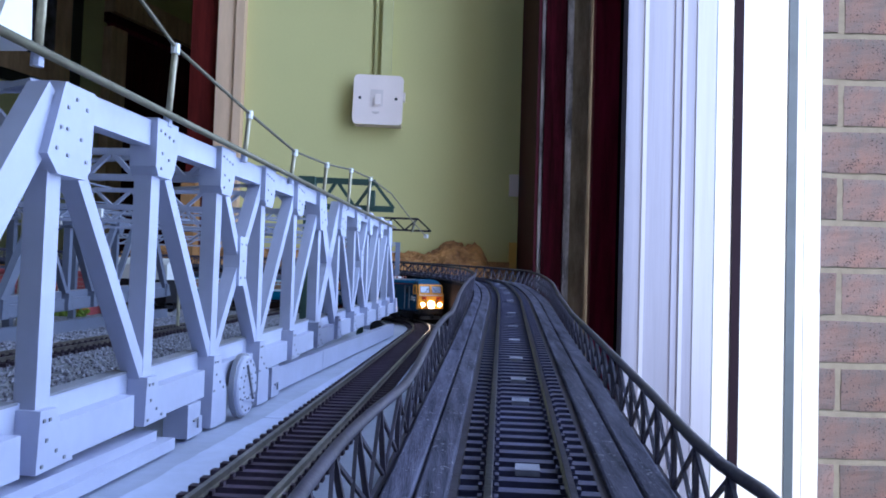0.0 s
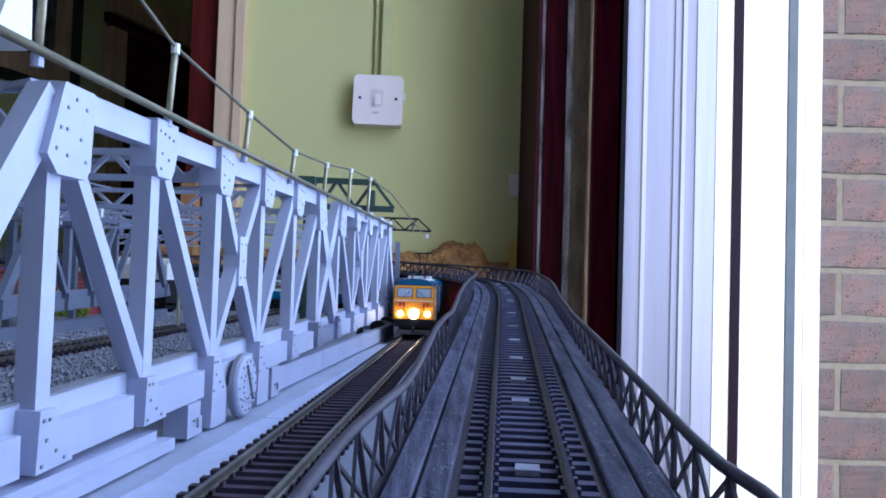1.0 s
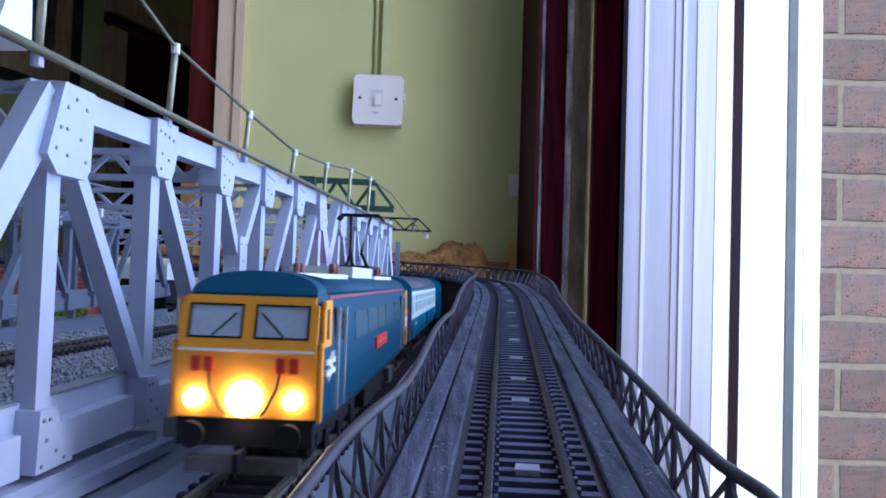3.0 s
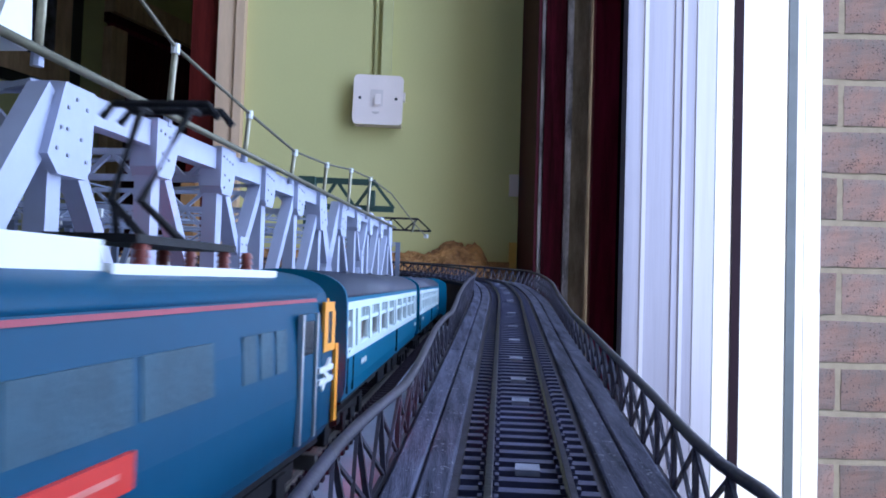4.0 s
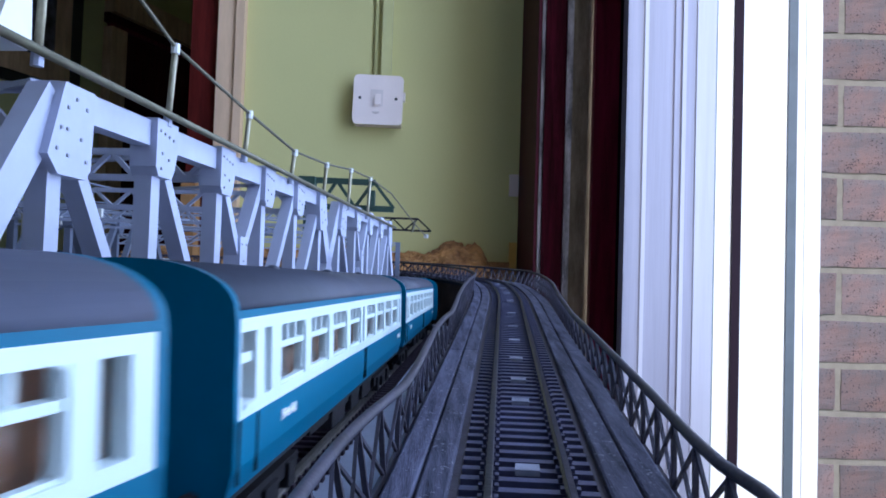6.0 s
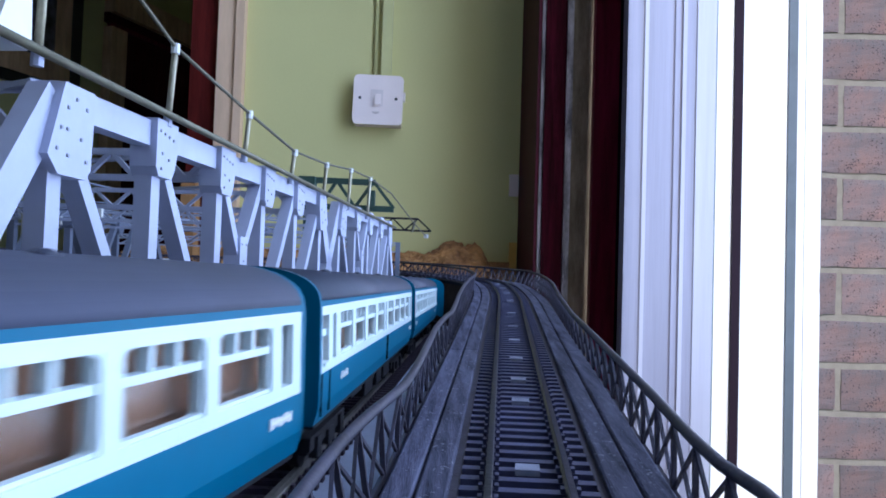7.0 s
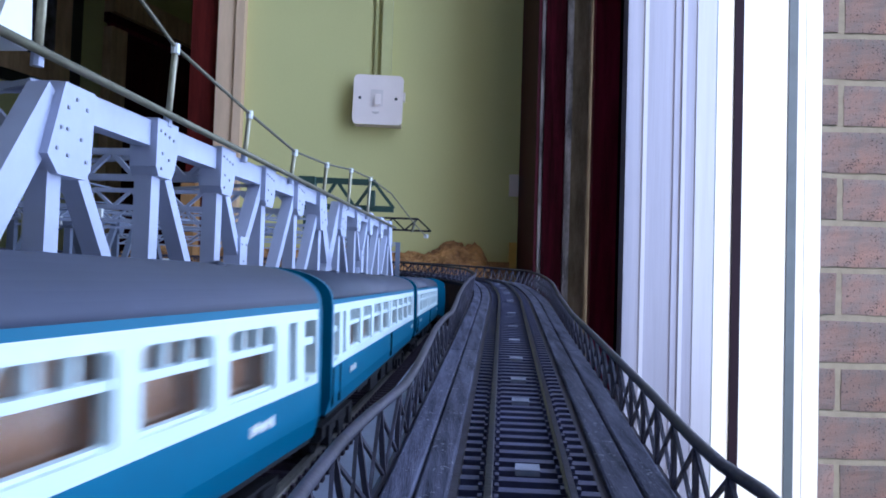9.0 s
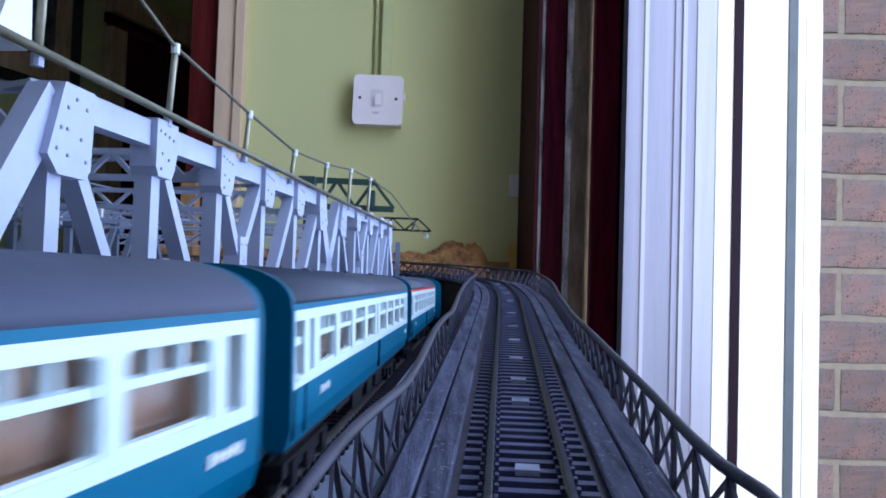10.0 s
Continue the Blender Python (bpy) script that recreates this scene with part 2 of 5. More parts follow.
LINE_Y += 0.5 * math.cos(A_HEAD) - LINE_Y[2700]


def lower(u):
    """Place and heading on the lower line; u metres along it, away from the eye."""
    return Vector((float(np.interp(u, LINE_U, LINE_X)), float(np.interp(u, LINE_U, LINE_Y)), 0)), float(np.interp(u, LINE_U, LINE_H))


def climb_heading(u):
    """The viaduct's line eases left, then turns sharply."""
    return 0.0760 - max(0.0, min(u, 0.84) - 0.62) / 2.6 - min(max(0.0, u - 0.84) / 0.43, 2.9)


CLIMB_U = np.arange(-0.4, 2.2, 0.001)
CLIMB_H = np.array([climb_heading(u) for u in CLIMB_U])
CLIMB_X, CLIMB_Y = np.cumsum(np.sin(CLIMB_H)) * 0.001, np.cumsum(np.cos(CLIMB_H)) * 0.001
CLIMB_X += 0.0222 - CLIMB_X[600]
CLIMB_Y += 0.2 - CLIMB_Y[600]


def upper(u):
    """The viaduct's line, which climbs away from the eye."""
    x, y, h = (float(np.interp(u, CLIMB_U, c)) for c in (CLIMB_X, CLIMB_Y, CLIMB_H))
    return Vector((x, y, 0.9482 + 0.0600 * min(u, 0.9) + 0.040 * max(0.0, min(u, 1.2) - 0.9))), h


def side(p, h, a, z=0.0):
    """The point a metres to the right of a line at p with heading h."""
    return Vector((p.x + a * math.cos(h), p.y - a * math.sin(h), p.z + z))


# ---- room ----
def room():
    setting("floor", B(-3.2, 0.36, -2.2, 5.0, -0.06, 0.0), M_CARPET, "brown carpet floor under the layout", "floor")
    setting("ceiling", B(-3.2, 0.287, -2.2, 5.0, 2.45, 2.5), M_CEIL, "off-white painted ceiling", "ceiling")
    setting("wall_north", B(-0.415, 0.36, 1.6, 1.72, 0, 2.45), M_GREEN, "pale green painted wall behind the switch", "wall")
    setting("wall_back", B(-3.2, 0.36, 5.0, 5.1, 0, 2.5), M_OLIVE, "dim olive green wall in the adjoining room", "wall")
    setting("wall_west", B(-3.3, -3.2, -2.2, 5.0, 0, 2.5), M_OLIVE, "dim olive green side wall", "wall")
    # Unseen wall; olive instead of green so that less light bounces back.
    setting("wall_south", B(-3.2, 0.5, -2.3, -2.2, 0, 2.5), M_OLIVE, "unseen olive wall behind the viewer, darker to cut bounce", "wall")
    bm = bmesh.new()
    box(bm, 0.262, 0.287, -2.2, 1.26, 0, 0.30)
    box(bm, 0.262, 0.287, -2.2, 1.26, 2.3, 2.45)
    box(bm, 0.262, 0.287, -2.2, -1.55, 0.30, 2.3)
    setting("wall_east", bm, M_GREEN, "window wall with low sill", "wall")
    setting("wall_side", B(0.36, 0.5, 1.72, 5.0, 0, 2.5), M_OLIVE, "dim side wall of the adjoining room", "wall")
    # trim at the wall's free end
    bm = bmesh.new()
    box(bm, -0.47, -0.4155, 1.585, 1.735, 0, 2.45)
    box(bm, -0.432, -0.4155, 1.578, 1.585, 0, 2.45)
    setting("trim", bm, M_TAN, "tan painted timber trim at the wall's end", "trim", bevel=0.003)
    setting("door_frame", B(-0.528, -0.4705, 1.60, 1.72, 0, 2.45), M_POST, "dark red timber door post", "door frame", bevel=0.002)
    # slanting wall of the adjoining room, with a dark doorway and a framed picture
    W = Matrix.Translation((-1.40, 3.28, 0)) @ Matrix.Rotation(-math.atan(0.345), 4, "Z")
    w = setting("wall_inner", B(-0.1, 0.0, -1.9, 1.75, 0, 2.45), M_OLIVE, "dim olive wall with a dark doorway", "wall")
    w.matrix_world = W
    d = thing("door_1", "dark mahogany door in a brown timber frame", "door", kind="structure")
    d.matrix_world = W
    part("door_leaf", B(0.0005, 0.02, 0.02, 0.66, 0, 2.0), M_MAHOGD, d, "very dark door leaf", bevel=0.003)
    part("door_handle", B(0.02, 0.05, 0.08, 0.10, 1.0, 1.02), M_BRASS, d)
    part("jamb", B(0.0005, 0.045, -0.07, 0.02, 0, 2.0), M_TANDARK, d, "", bevel=0.004)
    part("jamb", B(0.0005, 0.045, 0.66, 0.75, 0, 2.0), M_TANDARK, d, "", bevel=0.004)
    part("lintel", B(0.0005, 0.055, -0.07, 0.78, 2.06, 2.16), M_TANDARK, d, "", bevel=0.004)
    part("lintel_bead", B(0.0005, 0.035, -0.05, 0.70, 2.0, 2.02), M_MAHOG, d)
    part("lintel_panel", B(0.0005, 0.025, -0.07, 0.75, 2.02, 2.06), M_MAHOGD, d)
    p = thing("framed_picture", "dark picture in a brown frame hanging on the wall", "picture")
    p.matrix_world = W
    part("backing", B(0.001, 0.018, -1.0, -0.20, 1.66, 2.4), M_BLACKW, p)
    part("mount", B(0.0182, 0.024, -0.97, -0.26, 1.70, 2.36), M_TANDARK, p, "brown mount", bevel=0.002)
    part("print", B(0.0242, 0.026, -0.92, -0.34, 1.78, 2.28), M_PHOTO, p, "dark indistinct print")


def window():
    """Mahogany lining at the window's far end, then the white outer frame in daylight."""
    w = thing("window_1", "mahogany-lined window with white outer frame strips", "window", kind="structure")
    y = 1.56
    # Cheek is added, and the first board deepened, to shade the wall corner.
    spans = (("lining_cheek", 0.1495, 0.1530, 1.31, M_MAHOGD, "very dark lining cheek added to shade the wall corner"), ("lining_board", 0.1532, 0.1765, 1.49, M_MAHOGD, "very dark mahogany lining board"), ("bead", 0.186, 0.193, y + 0.008, M_RUBBED, "narrow pale worn bead"),
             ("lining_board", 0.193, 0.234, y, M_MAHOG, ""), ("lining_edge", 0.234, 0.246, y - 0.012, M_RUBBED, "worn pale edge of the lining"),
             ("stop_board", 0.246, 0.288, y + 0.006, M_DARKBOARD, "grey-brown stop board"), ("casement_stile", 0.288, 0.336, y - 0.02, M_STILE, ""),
             # last strip is solid black where a shadow gap lies
             ("shadow_gap", 0.336, 0.352, y, M_GASKET, "black strip in place of a shadow gap"))
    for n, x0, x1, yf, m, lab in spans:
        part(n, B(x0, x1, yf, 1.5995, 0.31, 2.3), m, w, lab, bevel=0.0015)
    # Strip tones carry the shade of a white stepped profile.
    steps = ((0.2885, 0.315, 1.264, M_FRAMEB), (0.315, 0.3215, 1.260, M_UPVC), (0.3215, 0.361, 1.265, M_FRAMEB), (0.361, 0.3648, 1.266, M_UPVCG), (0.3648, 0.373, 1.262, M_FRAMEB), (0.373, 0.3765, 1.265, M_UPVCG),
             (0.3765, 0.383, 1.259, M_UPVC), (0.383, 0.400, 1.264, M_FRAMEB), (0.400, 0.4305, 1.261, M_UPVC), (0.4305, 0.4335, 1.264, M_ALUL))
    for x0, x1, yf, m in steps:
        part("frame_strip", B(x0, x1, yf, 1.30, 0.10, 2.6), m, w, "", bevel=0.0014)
    yo = 1.262
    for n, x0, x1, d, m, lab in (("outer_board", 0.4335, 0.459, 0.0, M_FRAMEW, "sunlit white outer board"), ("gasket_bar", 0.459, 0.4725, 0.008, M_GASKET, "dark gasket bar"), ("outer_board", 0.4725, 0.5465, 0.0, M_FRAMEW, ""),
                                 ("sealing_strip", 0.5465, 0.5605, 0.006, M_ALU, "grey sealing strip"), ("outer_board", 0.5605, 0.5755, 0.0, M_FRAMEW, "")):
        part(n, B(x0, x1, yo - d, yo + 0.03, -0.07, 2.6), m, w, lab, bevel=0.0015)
    part("window_sill", B(0.275, 0.34, -1.5, 1.24, 0.301, 0.318), M_UPVC, w, "white sill", bevel=0.003)
    pane = part("pane", B(0.276, 0.280, -1.5, 0.2995, 0.32, 2.29), glassy("window_glass"), w, "clear glass pane")
    pane.visible_shadow = False
    part("mullion", B(0.268, 0.286, 0.300, 0.338, 0.319, 2.295), M_UPVC, w, "white mullion of the open casement", bevel=0.003)
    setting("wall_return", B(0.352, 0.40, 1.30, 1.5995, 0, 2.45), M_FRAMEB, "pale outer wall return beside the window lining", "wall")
    setting("ground", B(-40, 40, -40, 40, -0.4, -0.07), M_GROUT, "ground outside the house", "ground")


def brick_pier():
    p = thing("brick_pier", "weathered pink brick pier outside the window", "brick wall", kind="structure")
    x0, y0 = 0.602, 1.26
    part("mortar_core", B(x0 + 0.002, x0 + 0.9, y0 + 0.0036, y0 + 0.10, -0.07, 2.6), M_MORTAR, p, "pale lime mortar")
    part("white_edge_board", B(x0 - 0.026, x0, y0 + 0.001, y0 + 0.012, -0.07, 2.6), M_FRAMEW, p, "white painted edge board")
    H, J = 0.0650, 0.0107
    def brick_mesh(n, k):
        bm = B(0, n, 0, 0.09, 0, H)
        bmesh.ops.subdivide_edges(bm, edges=bm.edges, cuts=7, use_grid_fill=True)
        for v in bm.verts:
            q = v.co.copy()
            edge = min(q.x, n - q.x) < 0.001 or min(q.z, H - q.z) < 0.001
            v.co += 0.0017 * noise.noise_vector(q * 60 + Vector((k * 7.3, 0, 0)))
            if edge and q.y < 0.001:
                v.co.y += 0.0010
        return mesh_of(bm, M_BRICK, 0.0, False)
    full = [brick_mesh(0.215, k) for k in range(5)]
    short = [brick_mesh(0.0255, k + 9) for k in range(3)]
    base = 1.1935 - 14 * (H + J)
    for c in range(4, 27):
        z = base + c * (H + J)
        x = x0
        if c % 2:
            part("brick", short[c % 3], None, p).location = (x, y0, z)
            x += 0.0255 + J
        for i in range(3):
            part("brick", full[(c * 2 + i) % 5], None, p).location = (x, y0 + 0.0015 * random.random(), z)
            x += 0.215 + J


def switch_box():
    s = thing("light_switch", "white surface-mounted switch box on the green wall", "light switch")
    s.matrix_world = pose(-0.1385, 1.6, 1.3545, 0, 1.0, 0)
    part("back_box", B(-0.047, 0.047, -0.036, 0.0, -0.047, 0.047), M_SWITCH, s, "", bevel=0.006)
    r, e = 0.010, 0.0495
    ring = [(sx * (e - r) + r * math.cos(a), sz * (e - r) + r * math.sin(a)) for sx, sz, a0 in ((1, 1, 0), (-1, 1, 90), (-1, -1, 180), (1, -1, 270)) for a in (math.radians(a0 + 15 * k) for k in range(7))]
    part("face_plate", prism(bmesh.new(), ring, "y", -0.043, -0.0355), M_ROCKER, s, "", bevel=0.0025)
    part("rocker_surround", B(-0.014, 0.010, -0.0445, -0.0415, -0.013, 0.020), M_SWITCH, s, "", bevel=0.001)
    bm = B(-0.0055, 0.0055, -0.051, -0.043, -0.011, 0.011)
    for v in bm.verts:
        v.co.y += 0.004 if v.co.z > 0 and v.co.y < -0.045 else 0
    part("rocker", bm, M_ROCKER, s, "", bevel=0.001)
    for x in (-0.036, 0.036):
        bm = bmesh.new()
        bmesh.ops.create_cone(bm, cap_ends=True, segments=14, radius1=0.0035, radius2=0.003, depth=0.002, matrix=pose(x, -0.0425, 0.003, 90, 0, 0))
        part("screw", bm, M_BLACKW, s, "dark screw head")
    bm = bmesh.new()
    bmesh.ops.create_icosphere(bm, subdivisions=2, radius=0.006, matrix=pose(-0.003, -0.0415, -0.0245) @ Matrix.Diagonal((1.6, 0.5, 0.7, 1)))
    part("maker_mark", bm, M_SWITCH, s, "small embossed mark")
    bm = B(0.049, 0.0525, -0.03, -0.01, 0.004, 0.02)
    part("knockout", bm, M_SWITCH, s)
    c = thing("cable_conduit", "painted green conduit running up the wall to the switch", "conduit")
    part("trunking", B(-0.1365, -0.1165, 1.584, 1.5995, 1.401, 2.45), M_CONDUIT, c, "", bevel=0.003)
    bm = bmesh.new()
    tube(bm, [(-0.1487, 1.5945, 1.401), (-0.1525, 1.5945, 2.45)], 0.004, 8)
    part("cable", bm, M_CONDUIT, c, "thin painted cable", smooth=True)
    o = thing("wall_socket", "small white wall plate near the corner", "wall plate")
    part("plate", B(0.1300, 0.1480, 1.585, 1.5995, 1.175, 1.218), M_SWITCH, o, "", bevel=0.002)


room()
window()
brick_pier()
switch_box()


# ---- layout ----
def baseboard():
    b = thing("layout_table", "timber layout table painted pale blue-grey", "table")
    edge = [(side(*upper(u), 0.0322).x, side(*upper(u), 0.0322).y) for u in [-0.2 + 0.05 * i for i in range(24)]]
    edge = [(edge[0][0], -1.7)] + edge + [(0.135, 1.22), (0.149, 1.37), (0.149, 1.5995), (-1.5, 1.5995), (-1.5, -1.7)]
    part("table_top", prism(bmesh.new(), edge, "z", BOARD_Z - 0.03, BOARD_Z), M_BASE, b)
    for x in (-1.42, -0.05):
        for y in (-1.6, 0.0, 1.5):
            part("leg", B(x, x + 0.05, y, y + 0.05, 0, BOARD_Z - 0.03), M_TAN, b)


def curve(fn, u0, u1, n, a=0.0, z=0.0):
    out = []
    for i in range(n + 1):
        p, h = fn(u0 + (u1 - u0) * i / n)
        out.append(side(p, h, a, z))
    return out


RAIL_PROFILE = [(-0.0009, -0.0025), (0.0009, -0.0025), (0.0009, -0.0021), (0.0004, -0.0018), (0.0004, -0.0008), (0.0007, -0.0006), (0.0007, 0.0), (-0.0007, 0.0), (-0.0007, -0.0006), (-0.0004, -0.0008), (-0.0004, -0.0018), (-0.0009, -0.0021)]


def track(name, fn, u0, u1, pitch, rail_z, sleeper_m, rail_m, label, near):
    """Two rails on sleepers with chairs; the sleepers within near are single pieces, the rest one part."""
    t = thing(name, label, "railway track")
    for a in (-0.0087, 0.0087):
        bm = bmesh.new()
        sweep(bm, curve(fn, u0, u1, int((u1 - u0) / 0.02), a, rail_z), RAIL_PROFILE)
        part("rail", bm, rail_m, t)
    bm = B(-0.015, 0.015, -0.0015, 0.0015, -0.0045, -0.0025)
    for a in (-0.0087, 0.0087):
        for e in (-0.0021, 0.0013):
            box(bm, a + e, a + e + 0.0009, -0.0011, 0.0011, -0.0026, -0.0014)
    me = mesh_of(bm, sleeper_m)
    rest = bmesh.new()
    u = u0
    while u < u1:
        p, h = fn(u)
        p2, _ = fn(u + 0.001)
        m = Matrix.Translation((p.x, p.y, p.z + rail_z)) @ Matrix.Rotation(-h, 4, "Z") @ Matrix.Rotation(math.asin((p2.z - p.z) / 0.001), 4, "X")
        if near[0] < u < near[1]:
            ob = part("sleeper", me, None, t)
            ob.matrix_world = m
        else:
            box(rest, -0.015, 0.015, -0.0015, 0.0015, -0.0045, -0.0025, m)
        u += pitch
    tagged(part("far_sleepers", rest, sleeper_m, t), kind="stuff")
    return t


def viaduct():
    v = thing("viaduct_deck", "dark viaduct deck with plank walkways", "model viaduct")
    u1 = 2.05
    bm = bmesh.new()
    sweep(bm, curve(upper, -0.25, u1, 115), [(-0.0328, -0.0085), (0.0328, -0.0085), (0.0328, -0.0055), (-0.0328, -0.0055)])
    part("deck_plate", bm, M_TROUGH, v)
    for a in (-0.0165, 0.0165):
        bm = bmesh.new()
        sweep(bm, curve(upper, -0.25, u1, 115, a), [(-0.0012, -0.0055), (0.0012, -0.0055), (0.0012, -0.0035), (-0.0012, -0.0035)])
        part("edge_strip", bm, M_IRON, v)
    # walkway planks, two abreast each side, in lengths
    for a in (-0.0275, -0.0203, 0.0203, 0.0275):
        u = -0.252 + (0.008 if a > 0 else 0.0)
        while u < u1 - 0.02:
            n = 0.62 if u < 0.3 else 0.43 + 0.01 * random.random()
            e = min(u + n, u1)
            bm = bmesh.new()
            w = 0.00325
            lift = 0.0004 * random.random()
            sweep(bm, curve(upper, u + 0.0006, e - 0.0006, max(2, int((e - u) / 0.03)), a), [(-w, -0.0055), (w, -0.0055), (w, -0.0024 + lift), (w - 0.0005, -0.0020 + lift), (-w + 0.0005, -0.0020 + lift), (-w, -0.0024 + lift)])
            part("plank", bm, M_PLANK, v)
            u = e
    for u in (0.183, 0.257, 0.295, 0.345, 0.405, 0.465, 0.545, 0.65, 0.735, 0.80, 0.865):
        p, h = upper(u)
        part("sleeper_pad", B(-0.0028, 0.0028, -0.0026, 0.0026, -0.0026, -0.0012, Matrix.Translation(p) @ Matrix.Rotation(-h, 4, "Z") @ Matrix.Rotation(0.060, 4, "X")), M_PAD, v, "pale grey pad between the rails")
    # retaining walls under the deck's edges
    for a, name in ((-0.0300, "retaining_wall"), (0.0300, "retaining_wall")):
        bm = bmesh.new()
        pts = [q for q in curve(upper, 0.16, u1, 94, a)]
        rings = []
        for q in pts:
            rings.append([bm.verts.new((q.x + dx, q.y, z)) for dx, z in ((-0.0015, BOARD_Z), (0.0015, BOARD_Z), (0.0015, q.z - 0.0085), (-0.0015, q.z - 0.0085))])
        for p, q in zip(rings, rings[1:]):
            for k in range(4):
                bm.faces.new((p[k], p[(k + 1) % 4], q[(k + 1) % 4], q[k]))
        part(name, bm, M_EARTH, v, "dark brown retaining wall")
    # the rails are bent in and out along their length
    inner = ((0.0, -0.0036), (0.148, -0.0041), (0.17, -0.0028), (0.19, -0.0006), (0.208, 0.0010), (0.234, 0.0008), (0.276, -0.0002), (0.334, -0.0018), (0.375, -0.0012), (0.40, 0.0004), (0.45, -0.0006), (0.52, -0.0026), (0.62, -0.0040), (0.70, -0.0022), (0.76, 0.0028), (0.80, 0.0046), (0.84, 0.0022), (0.92, 0.0), (2.2, 0.0))
    outer = ((0.0, 0.0038), (0.128, 0.0034), (0.148, 0.0), (0.174, -0.0004), (0.21, -0.0003), (0.254, -0.0008), (0.312, -0.0015), (0.416, -0.0030), (0.52, -0.0012), (0.60, 0.0010), (0.70, 0.0045), (0.80, 0.0068), (0.90, 0.006), (1.1, 0.0), (2.2, 0.0))
    BENT = {k: (lambda u, c=c: float(np.interp(u, [p[0] for p in c], [p[1] for p in c]))) for k, c in ((-1, inner), (1, outer))}
    for s, lab in ((-1, "inner"), (1, "outer")):
        r = thing("railing", "dark iron lattice railing along the walkway", "railing", group="viaduct railings")
        a = 0.0325 * s
        top = 0.0118
        wob = lambda u: BENT[s](u)
        def at(u, z):
            p, h = upper(u)
            return side(p, h, a + wob(u) * (1 if z > 0.003 else 0.15), z)
        n = 150
        us = [-0.2 + (u1 + 0.2) * i / n for i in range(n + 1)]
        bm = bmesh.new()
        tube(bm, [at(u, top) for u in us], 0.00125, 8)
        part("handrail", bm, M_IRON, r, "rounded handrail with a worn top", smooth=True)
        bm = bmesh.new()
        tube(bm, [at(u, -0.0045) for u in us], 0.001, 5)
        part("bottom_rail", bm, M_IRON, r)
        d = 0.0195
        u = -0.19
        far = bmesh.new()
        while u < u1 - d:
            for q0, q1, w in (((u, -0.0045), (u, top), 0.0012), ((u, -0.004), (u + d, top - 0.0012), 0.0008), ((u, top - 0.0012), (u + d, -0.004), 0.0008)):
                if 0.05 < u < 1.3:
                    part("post" if w > 0.001 else "brace", bar(bmesh.new(), at(*q0), at(*q1), w, w), M_IRON, r)
                else:
                    bar(far, at(*q0), at(*q1), w, w)
            u += d
        tagged(part("far_lattice", far, M_IRON, r), kind="stuff")


def ledge_cards():
    """Painted card strips between the truss and the lower line, with a torn edge."""
    for y0, y1 in ((0.02, 0.303), (0.3036, 0.80)):
        bm = bmesh.new()
        n = 60
        rows = []
        for i in range(n + 1):
            y = y0 + (y1 - y0) * i / n
            xl = -0.1055 + K_EDGE * y + 0.0155 + 0.0010 * noise.noise(Vector((y * 55, 0, 0))) + 0.0006 * noise.noise(Vector((y * 160, 3, 0)))
            p, hd = lower(y)
            xr = p.x - 0.0166 + 0.0003 * noise.noise(Vector((y * 90, 9, 0)))
            rows.append([bm.verts.new((x, y, z)) for x, z in ((xl, BOARD_Z + 0.0001), (xr, BOARD_Z + 0.0001), (xr, BOARD_Z + 0.0012), (xl, BOARD_Z + 0.0012))])
        for p, q in zip(rows, rows[1:]):
            for k in range(4):
                bm.faces.new((p[k], p[(k + 1) % 4], q[(k + 1) % 4], q[k]))
        bm.faces.new(rows[0][::-1])
        bm.faces.new(rows[-1])
        tagged(part("ledge_card", bm, M_CARD), "pale blue painted card strip with a torn edge", "card", "ledge cards")
    # Black cylinder put for a dark round spot of unknown kind.
    m = thing("end_motor", "small black cylinder under the bridge's end", "motor")
    bm = bmesh.new()
    bmesh.ops.create_cone(bm, cap_ends=True, segments=20, radius1=0.0075, radius2=0.0075, depth=0.016, matrix=pose(-0.0590, 0.752, BOARD_Z + 0.0089, 90, 0, 0))
    part("motor_body", bm, M_BLACKW, m, "", bevel=0.001)


K_EDGE = 0.0777
M_CARD = mat("pale_blue_card", (0.50, 0.55, 0.74), 0.8, vary=0.2, scale=22, bump=0.25)
baseboard()
ledge_cards()
track("lower_track", lower, -0.3, 3.5, 0.0080, RAIL_Z, M_SLEEPER, M_RAIL, "brown sleepered track with brassy rails on the baseboard", (0.12, 1.3))
track("viaduct_track", upper, -0.25, 2.0, 0.0075, 0.0, M_SLEEPERB, M_RAILS, "black sleepered track with bright rails on the viaduct", (0.10, 1.35))
viaduct()


# ---- truss bridge ----
K_BR = 0.0777
BR_HEAD = math.atan(K_BR)
BR = Matrix.Translation((-0.1055, 0, 0)) @ Matrix.Rotation(-BR_HEAD, 4, "Z")   # y runs along the near truss
SY = 1 / math.cos(BR_HEAD)


def rivets(bm, spots, x):
    for y, z in spots:
        box(bm, x, x + 0.0004, y - 0.0004, y + 0.0004, z - 0.0004, z + 0.0004)


